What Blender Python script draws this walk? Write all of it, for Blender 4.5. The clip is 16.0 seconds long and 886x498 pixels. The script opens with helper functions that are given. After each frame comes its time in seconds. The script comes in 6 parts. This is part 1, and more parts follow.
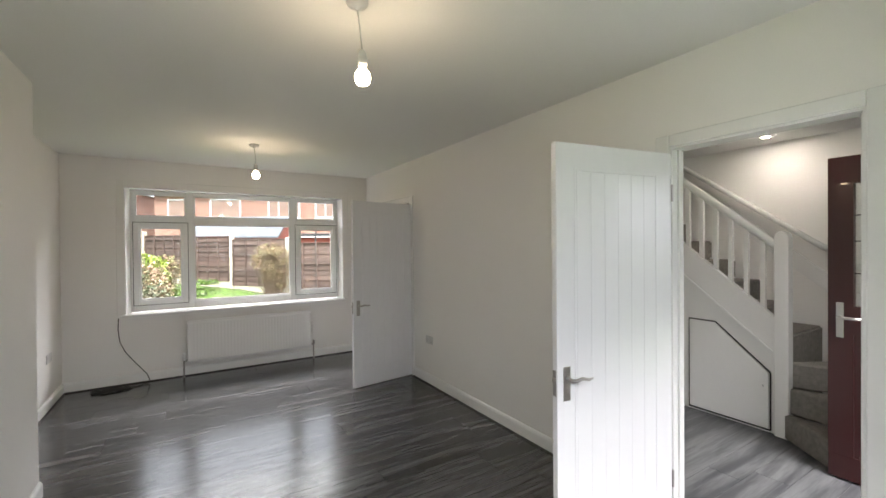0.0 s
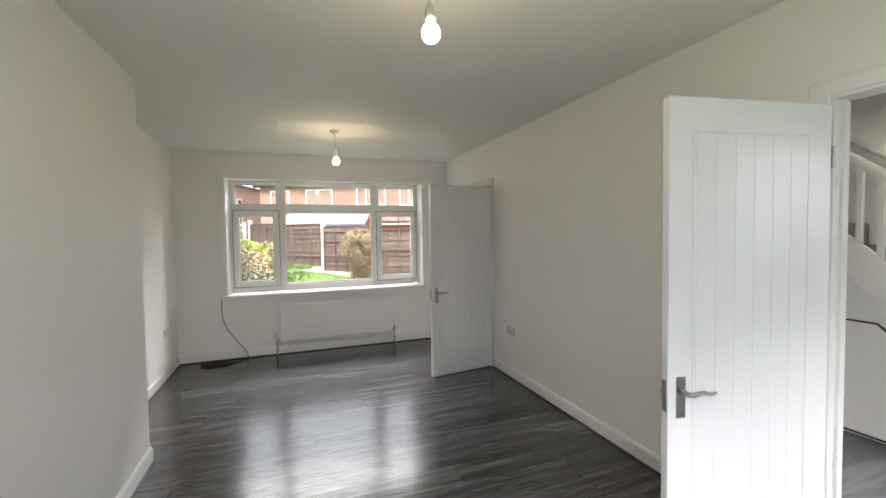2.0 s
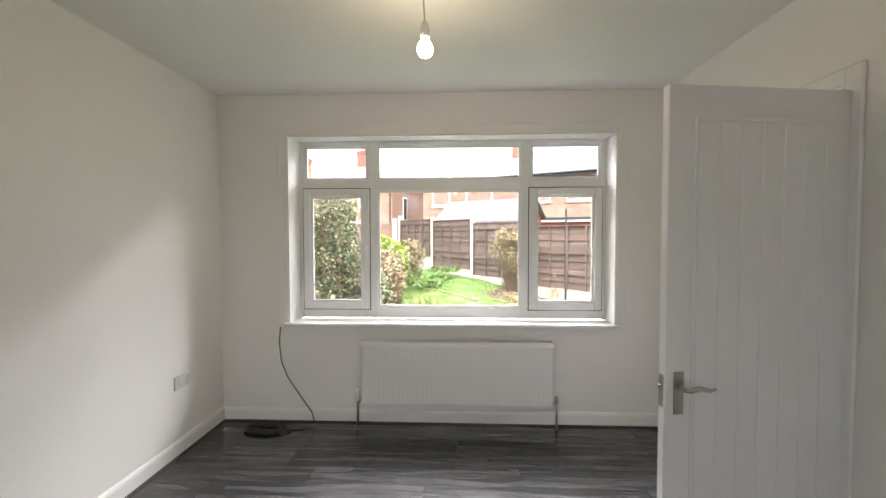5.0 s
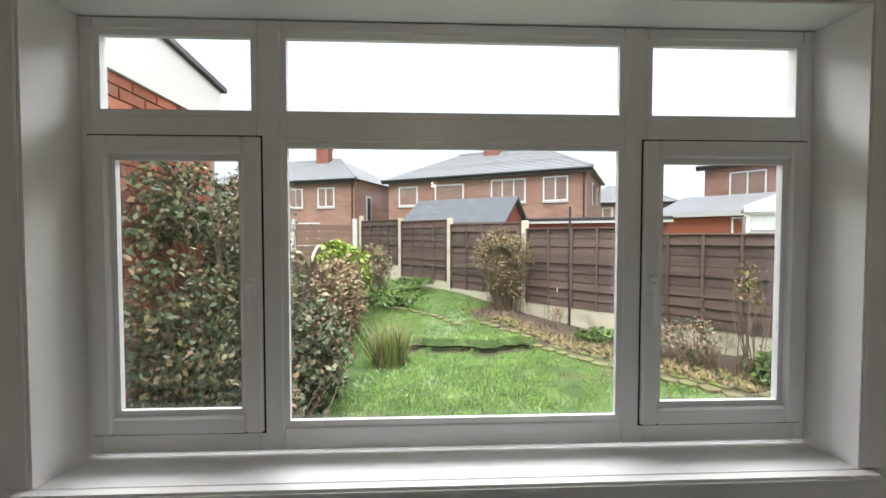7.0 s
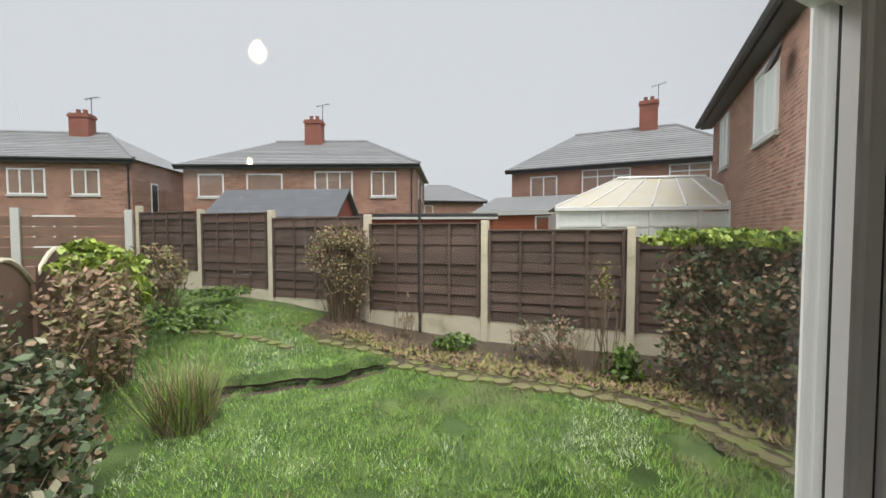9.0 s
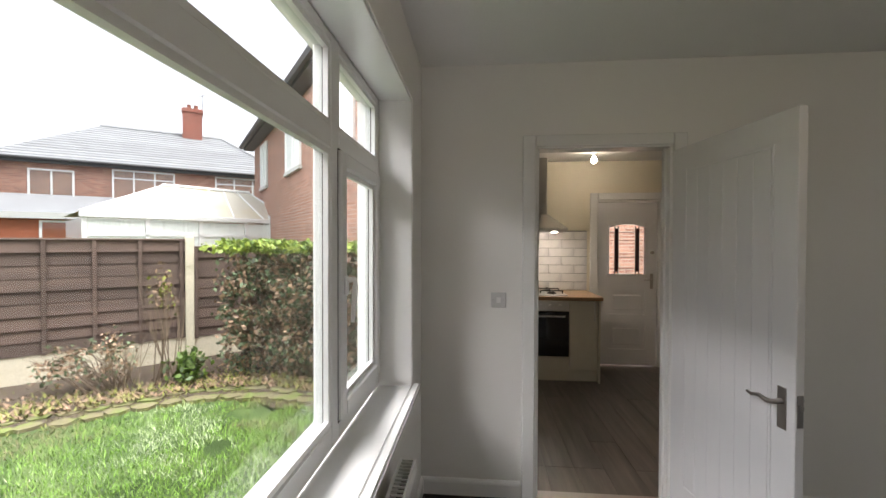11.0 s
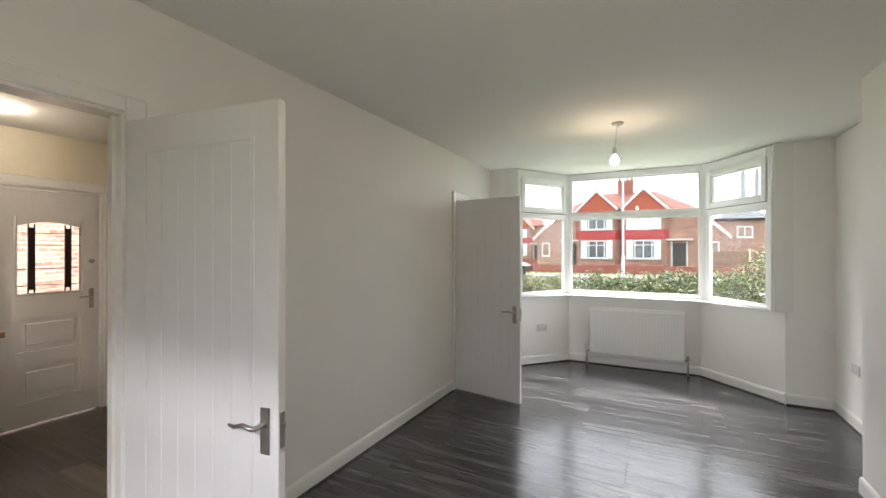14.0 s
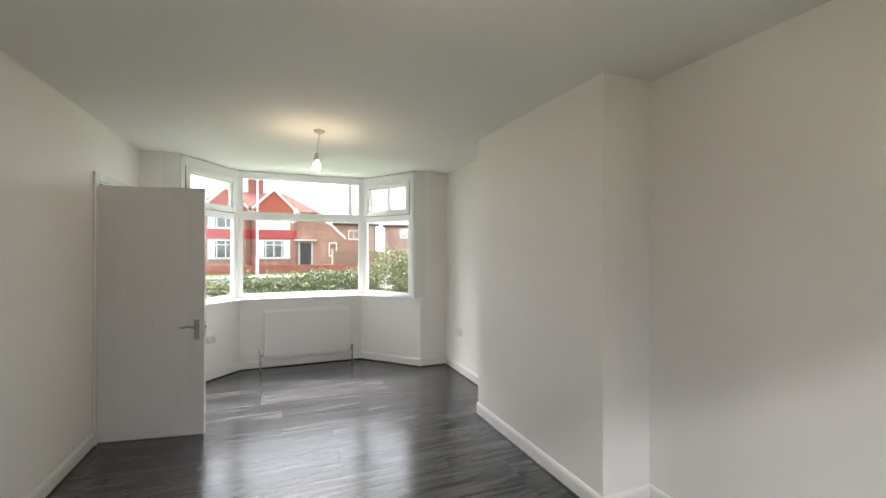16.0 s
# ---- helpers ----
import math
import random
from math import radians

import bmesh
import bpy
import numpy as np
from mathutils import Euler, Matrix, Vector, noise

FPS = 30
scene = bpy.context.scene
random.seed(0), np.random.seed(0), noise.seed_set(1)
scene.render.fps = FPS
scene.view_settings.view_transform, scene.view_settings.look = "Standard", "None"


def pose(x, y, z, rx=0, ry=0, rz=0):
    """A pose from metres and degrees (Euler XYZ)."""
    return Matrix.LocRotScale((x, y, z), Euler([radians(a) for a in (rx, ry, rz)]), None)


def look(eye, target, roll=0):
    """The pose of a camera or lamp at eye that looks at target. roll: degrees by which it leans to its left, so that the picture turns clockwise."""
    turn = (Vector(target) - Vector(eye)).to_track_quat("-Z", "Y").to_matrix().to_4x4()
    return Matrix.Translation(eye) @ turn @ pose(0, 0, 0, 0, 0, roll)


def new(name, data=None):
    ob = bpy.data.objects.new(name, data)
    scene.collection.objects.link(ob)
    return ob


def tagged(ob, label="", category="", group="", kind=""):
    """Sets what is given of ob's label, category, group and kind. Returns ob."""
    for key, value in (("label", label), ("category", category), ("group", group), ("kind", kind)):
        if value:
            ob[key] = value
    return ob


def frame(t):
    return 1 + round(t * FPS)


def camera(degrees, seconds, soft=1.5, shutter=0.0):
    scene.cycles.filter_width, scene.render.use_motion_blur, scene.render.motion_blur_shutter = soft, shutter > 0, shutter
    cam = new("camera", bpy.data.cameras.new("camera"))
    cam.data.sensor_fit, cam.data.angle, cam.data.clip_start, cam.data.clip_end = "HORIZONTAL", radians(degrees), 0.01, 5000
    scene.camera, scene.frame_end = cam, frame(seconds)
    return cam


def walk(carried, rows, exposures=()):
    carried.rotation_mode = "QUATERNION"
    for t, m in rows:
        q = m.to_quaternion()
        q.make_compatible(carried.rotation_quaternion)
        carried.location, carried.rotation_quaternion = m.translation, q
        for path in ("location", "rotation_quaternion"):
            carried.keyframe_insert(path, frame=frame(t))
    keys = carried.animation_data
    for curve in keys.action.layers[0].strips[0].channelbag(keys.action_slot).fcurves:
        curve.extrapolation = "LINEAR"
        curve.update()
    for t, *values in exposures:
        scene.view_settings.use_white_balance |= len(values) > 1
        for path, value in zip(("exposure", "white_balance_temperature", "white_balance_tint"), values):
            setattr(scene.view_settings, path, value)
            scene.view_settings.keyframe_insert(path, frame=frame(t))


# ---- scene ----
cam = camera(94.4, 16.0)
PATH = [
    (0, (-2.191, -5.661, 1.498), (-1.141, -3.958, 1.481), -0.5),
    (0.5, (-2.287, -5.655, 1.499), (-1.035, -4.096, 1.464), -0.3),
    (1, (-2.306, -5.643, 1.502), (-1.05, -4.087, 1.442), -0.2),
    (1.5, (-2.24, -5.565, 1.5), (-1.216, -3.849, 1.425), -0.6),
    (2, (-2.065, -5.463, 1.48), (-1.375, -3.587, 1.403), -0.8),
    (2.5, (-1.883, -5.316, 1.444), (-1.511, -3.353, 1.367), -1.0),
    (3, (-1.712, -4.966, 1.472), (-1.541, -2.976, 1.377), -1.1),
    (3.5, (-1.568, -4.555, 1.457), (-1.52, -2.557, 1.361), -1.1),
    (4, (-1.487, -4.075, 1.44), (-1.56, -2.078, 1.353), -0.3),
    (4.2, (-1.484, -3.868, 1.432), (-1.572, -1.871, 1.355), -0.1),
    (6.5, (-1.626, -1.634, 1.464), (-1.622, 0.364, 1.396), -0.0),
    (7, (-1.688, -1.185, 1.479), (-1.604, 0.812, 1.415), -0.0),
    (7.5, (-1.71, -0.775, 1.463), (-1.575, 1.219, 1.403), -0.5),
    (8, (-1.715, -0.435, 1.454), (-1.506, 1.551, 1.334), -0.4),
    (8.5, (-1.74, -0.102, 1.466), (-1.284, 1.842, 1.348), -0.5),
    (9, (-1.74, -0.066, 1.477), (-0.835, 1.715, 1.396), -0.1),
    (9.5, (-1.87, -0.149, 1.462), (-0.495, 1.301, 1.391), -0.3),
    (9.7, (-1.969, -0.187, 1.448), (-0.435, 1.094, 1.386), -0.4),
    (11.8, (-2.476, -0.393, 1.505), (-0.525, -0.827, 1.444), 0.9),
    (12, (-2.496, -0.408, 1.513), (-0.585, -0.991, 1.438), 1.1),
    (12.5, (-2.418, -0.422, 1.489), (-0.68, -1.41, 1.439), 1.1),
    (13, (-2.231, -0.384, 1.474), (-0.729, -1.703, 1.445), 0.3),
    (13.5, (-2.09, -0.428, 1.443), (-0.844, -1.992, 1.432), 0.2),
    (14, (-1.88, -0.521, 1.463), (-0.96, -2.297, 1.467), 0.0),
    (14.5, (-1.767, -0.581, 1.458), (-1.194, -2.497, 1.482), 0.0),
    (15, (-1.574, -0.625, 1.454), (-1.432, -2.62, 1.49), -0.4),
    (15.5, (-1.434, -0.616, 1.518), (-1.746, -2.592, 1.512), 0.3),
    (16, (-1.288, -0.519, 1.487), (-2.036, -2.374, 1.49), 0.1),
]
EXPOSURES = [(0, 1.9, 6500, 15), (1, 1.85, 6500, 15), (2.5, 2.05, 6500, 15), (4, 2.1, 6500, 15), (6.4, 1.35, 6500, 14), (7, 0.7, 6400, 13), (7.6, 0.2, 6500, 13), (8.4, -0.08, 6700, 13), (9.2, -0.08, 6700, 13), (9.6, 0.15, 6700, 14), (11.8, 1.4, 6500, 15), (13, 1.85, 6500, 15), (16, 2.0, 6500, 15)]
walk(cam, [(t, look(eye, target, roll)) for t, eye, target, roll in PATH], EXPOSURES)

# ---- world and light ----
world = bpy.data.worlds.new("overcast")
scene.world = world
world.use_nodes = True
wn = world.node_tree
wn.nodes.clear()
sky = wn.nodes.new("ShaderNodeTexSky")
sky.sky_type = "NISHITA"
sky.sun_disc = False
sky.sun_elevation, sky.sun_rotation = radians(61), radians(187)
sky.dust_density, sky.air_density = 6.0, 1.0
grey = wn.nodes.new("ShaderNodeHueSaturation")
grey.inputs["Saturation"].default_value = 0.12
flat = wn.nodes.new("ShaderNodeMix")
flat.data_type = "RGBA"
flat.inputs[0].default_value = 0.9
flat.inputs[7].default_value = (6.3, 6.6, 7.2, 1)
bg = wn.nodes.new("ShaderNodeBackground")
bg.inputs["Strength"].default_value = 0.13
out = wn.nodes.new("ShaderNodeOutputWorld")
wn.links.new(sky.outputs[0], grey.inputs["Color"])
wn.links.new(grey.outputs[0], flat.inputs[6])
wn.links.new(flat.outputs[2], bg.inputs["Color"])
wn.links.new(bg.outputs[0], out.inputs["Surface"])

sun_data = bpy.data.lights.new("sun", "SUN")
sun_data.energy, sun_data.angle, sun_data.color = 3.4, radians(46), (1, 0.97, 0.93)
sun = new("sun", sun_data)
sun.matrix_world = look((0, 0, 20), (1.5, 11.0, 0))


def sky_fill(name, eye, target, width, height, energy):
    """An added lamp high outside a window, boosting the overcast sky's light into the room."""
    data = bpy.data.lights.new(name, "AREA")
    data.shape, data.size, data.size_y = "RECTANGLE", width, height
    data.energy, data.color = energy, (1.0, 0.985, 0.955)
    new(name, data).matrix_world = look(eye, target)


# added fill lamps, out of view above both windows
sky_fill("sky_fill_garden_window", (-1.58, 4.6, 6.0), (-1.58, -0.4, 1.3), 12, 2.2, 740)
sky_fill("sky_fill_bay_window", (-1.62, -10.2, 6.2), (-1.62, -5.6, 1.4), 12, 2.2, 780)
# ---- materials ----
def material(name, color, rough=0.6, metal=0.0, spread=0.06, scale=6.0, fine=60.0, bump=0.1, depth=0.002,
             coat=0.0, specular=0.5, vary=0.0, stretch=(1, 1, 1), second=None, second_at=(0.5, 0.65)):
    """Colour varied at two scales, fine relief, and a random shift per object."""
    m = bpy.data.materials.new(name)
    m.use_nodes = True
    n, l = m.node_tree.nodes, m.node_tree.links
    b = n["Principled BSDF"]
    tc = n.new("ShaderNodeTexCoord")
    mp = n.new("ShaderNodeMapping")
    mp.inputs["Scale"].default_value = stretch
    l.new(tc.outputs["Object"], mp.inputs["Vector"])
    big, small = n.new("ShaderNodeTexNoise"), n.new("ShaderNodeTexNoise")
    big.inputs["Scale"].default_value, big.inputs["Detail"].default_value = scale, 4
    small.inputs["Scale"].default_value, small.inputs["Detail"].default_value = fine, 3
    l.new(mp.outputs[0], big.inputs["Vector"])
    l.new(mp.outputs[0], small.inputs["Vector"])
    add = n.new("ShaderNodeMath")
    add.operation = "ADD"
    l.new(big.outputs[0], add.inputs[0])
    l.new(small.outputs[0], add.inputs[1])
    rng = n.new("ShaderNodeMapRange")
    rng.inputs["From Min"].default_value, rng.inputs["From Max"].default_value = 0.6, 1.4
    rng.inputs["To Min"].default_value, rng.inputs["To Max"].default_value = 1 - spread, 1 + spread
    l.new(add.outputs[0], rng.inputs["Value"])
    base = n.new("ShaderNodeRGB")
    base.outputs[0].default_value = (*color, 1)
    col = base.outputs[0]
    if second:
        ramp = n.new("ShaderNodeMapRange")
        ramp.inputs["From Min"].default_value, ramp.inputs["From Max"].default_value = second_at
        l.new(big.outputs[0], ramp.inputs["Value"])
        mx = n.new("ShaderNodeMix")
        mx.data_type = "RGBA"
        mx.inputs[7].default_value = (*second, 1)
        l.new(ramp.outputs[0], mx.inputs[0])
        l.new(col, mx.inputs[6])
        col = mx.outputs[2]
    value = rng.outputs[0]
    if vary:
        info = n.new("ShaderNodeObjectInfo")
        geo = n.new("ShaderNodeNewGeometry")
        two = n.new("ShaderNodeMath")
        two.operation = "ADD"
        l.new(info.outputs["Random"], two.inputs[0])
        l.new(geo.outputs["Random Per Island"], two.inputs[1])
        fr = n.new("ShaderNodeMath")
        fr.operation = "FRACT"
        l.new(two.outputs[0], fr.inputs[0])
        r2 = n.new("ShaderNodeMapRange")
        r2.inputs["To Min"].default_value, r2.inputs["To Max"].default_value = 1 - vary, 1 + vary
        l.new(fr.outputs[0], r2.inputs["Value"])
        mul = n.new("ShaderNodeMath")
        mul.operation = "MULTIPLY"
        l.new(value, mul.inputs[0])
        l.new(r2.outputs[0], mul.inputs[1])
        value = mul.outputs[0]
    hsv = n.new("ShaderNodeHueSaturation")
    l.new(col, hsv.inputs["Color"])
    l.new(value, hsv.inputs["Value"])
    l.new(hsv.outputs[0], b.inputs["Base Color"])
    b.inputs["Roughness"].default_value, b.inputs["Metallic"].default_value = rough, metal
    b.inputs["Specular IOR Level"].default_value = specular
    b.inputs["Coat Weight"].default_value = coat
    if bump:
        bp = n.new("ShaderNodeBump")
        bp.inputs["Strength"].default_value, bp.inputs["Distance"].default_value = bump, depth
        l.new(small.outputs[0], bp.inputs["Height"])
        l.new(bp.outputs[0], b.inputs["Normal"])
    return m


def laminate(name, dark, light, rough):
    """Wood-print laminate: streaks along each plank, another tone for every plank."""
    m = bpy.data.materials.new(name)
    m.use_nodes = True
    n, l = m.node_tree.nodes, m.node_tree.links
    b = n["Principled BSDF"]
    tc, info = n.new("ShaderNodeTexCoord"), n.new("ShaderNodeObjectInfo")
    shift = n.new("ShaderNodeVectorMath")
    shift.operation = "MULTIPLY_ADD"
    l.new(info.outputs["Random"], shift.inputs[0])
    shift.inputs[1].default_value = (37, 91, 53)
    l.new(tc.outputs["Object"], shift.inputs[2])
    mp = n.new("ShaderNodeMapping")
    mp.inputs["Scale"].default_value = (0.9, 11, 1)
    l.new(shift.outputs[0], mp.inputs["Vector"])
    a, c = n.new("ShaderNodeTexNoise"), n.new("ShaderNodeTexNoise")
    a.inputs["Scale"].default_value, a.inputs["Detail"].default_value, a.inputs["Distortion"].default_value = 1.6, 5, 0.6
    c.inputs["Scale"].default_value, c.inputs["Detail"].default_value = 9, 4
    l.new(mp.outputs[0], a.inputs["Vector"])
    l.new(mp.outputs[0], c.inputs["Vector"])
    mixv = n.new("ShaderNodeMath")
    mixv.operation = "MULTIPLY_ADD"
    l.new(c.outputs[0], mixv.inputs[0])
    mixv.inputs[1].default_value = 0.35
    l.new(a.outputs[0], mixv.inputs[2])
    tone = n.new("ShaderNodeMath")
    tone.operation = "MULTIPLY_ADD"
    l.new(info.outputs["Random"], tone.inputs[0])
    tone.inputs[1].default_value = 0.12
    l.new(mixv.outputs[0], tone.inputs[2])
    ramp = n.new("ShaderNodeMapRange")
    ramp.inputs["From Min"].default_value, ramp.inputs["From Max"].default_value = 0.60, 0.98
    l.new(tone.outputs[0], ramp.inputs["Value"])
    mx = n.new("ShaderNodeMix")
    mx.data_type = "RGBA"
    mx.inputs[6].default_value, mx.inputs[7].default_value = (*dark, 1), (*light, 1)
    l.new(ramp.outputs[0], mx.inputs[0])
    l.new(mx.outputs[2], b.inputs["Base Color"])
    rr = n.new("ShaderNodeMapRange")
    rr.inputs["To Min"].default_value, rr.inputs["To Max"].default_value = rough - 0.04, rough + 0.08
    l.new(c.outputs[0], rr.inputs["Value"])
    l.new(rr.outputs[0], b.inputs["Roughness"])
    b.inputs["Specular IOR Level"].default_value = 1.0
    bp = n.new("ShaderNodeBump")
    bp.inputs["Strength"].default_value, bp.inputs["Distance"].default_value = 0.12, 0.001
    l.new(c.outputs[0], bp.inputs["Height"])
    l.new(bp.outputs[0], b.inputs["Normal"])
    return m


def brick_material(name, a, c, mortar, width=0.225, height=0.075):
    """Far brickwork: courses by material, object space x along the wall and z up."""
    m = bpy.data.materials.new(name)
    m.use_nodes = True
    n, l = m.node_tree.nodes, m.node_tree.links
    b = n["Principled BSDF"]
    tc, sep, comb = n.new("ShaderNodeTexCoord"), n.new("ShaderNodeSeparateXYZ"), n.new("ShaderNodeCombineXYZ")
    l.new(tc.outputs["Object"], sep.inputs[0])
    sm = n.new("ShaderNodeMath")
    sm.operation = "ADD"
    l.new(sep.outputs[0], sm.inputs[0])
    l.new(sep.outputs[1], sm.inputs[1])
    l.new(sm.outputs[0], comb.inputs[0])
    l.new(sep.outputs[2], comb.inputs[1])
    br = n.new("ShaderNodeTexBrick")
    br.inputs["Color1"].default_value, br.inputs["Color2"].default_value = (*a, 1), (*c, 1)
    br.inputs["Mortar"].default_value = (*mortar, 1)
    br.inputs["Scale"].default_value, br.inputs["Brick Width"].default_value = 1.0, width
    br.inputs["Row Height"].default_value, br.inputs["Mortar Size"].default_value = height, 0.008
    l.new(comb.outputs[0], br.inputs["Vector"])
    no = n.new("ShaderNodeTexNoise")
    no.inputs["Scale"].default_value, no.inputs["Detail"].default_value = 1.3, 5
    l.new(tc.outputs["Object"], no.inputs["Vector"])
    rng = n.new("ShaderNodeMapRange")
    rng.inputs["To Min"].default_value, rng.inputs["To Max"].default_value = 0.65, 1.35
    l.new(no.outputs[0], rng.inputs["Value"])
    hsv = n.new("ShaderNodeHueSaturation")
    l.new(br.outputs["Color"], hsv.inputs["Color"])
    l.new(rng.outputs[0], hsv.inputs["Value"])
    l.new(hsv.outputs[0], b.inputs["Base Color"])
    b.inputs["Roughness"].default_value = 0.9
    bp = n.new("ShaderNodeBump")
    bp.inputs["Strength"].default_value, bp.inputs["Distance"].default_value = 0.5, 0.008
    l.new(br.outputs["Fac"], bp.inputs["Height"])
    bp.invert = True
    l.new(bp.outputs[0], b.inputs["Normal"])
    return m


def pane_material(name, tint=(0.96, 0.98, 0.97)):
    m = bpy.data.materials.new(name)
    m.use_nodes = True
    n, l = m.node_tree.nodes, m.node_tree.links
    n.clear()
    o, mix = n.new("ShaderNodeOutputMaterial"), n.new("ShaderNodeMixShader")
    tr, gl, fr = n.new("ShaderNodeBsdfTransparent"), n.new("ShaderNodeBsdfGlossy"), n.new("ShaderNodeLayerWeight")
    tr.inputs[0].default_value = (*tint, 1)
    gl.inputs["Roughness"].default_value = 0.01
    fr.inputs["Blend"].default_value = 0.5
    pw, ml = n.new("ShaderNodeMath"), n.new("ShaderNodeMath")
    pw.operation, ml.operation = "POWER", "MULTIPLY_ADD"
    pw.inputs[1].default_value = 5
    ml.inputs[1].default_value, ml.inputs[2].default_value = 0.7, 0.035
    l.new(fr.outputs["Facing"], pw.inputs[0])
    l.new(pw.outputs[0], ml.inputs[0])
    l.new(ml.outputs[0], mix.inputs[0])
    l.new(tr.outputs[0], mix.inputs[1])
    l.new(gl.outputs[0], mix.inputs[2])
    l.new(mix.outputs[0], o.inputs["Surface"])
    return m


def glow(name, color, strength):
    m = bpy.data.materials.new(name)
    m.use_nodes = True
    b = m.node_tree.nodes["Principled BSDF"]
    b.inputs["Base Color"].default_value = (0.9, 0.88, 0.84, 1)
    b.inputs["Emission Color"].default_value = (*color, 1)
    b.inputs["Emission Strength"].default_value = strength
    return m


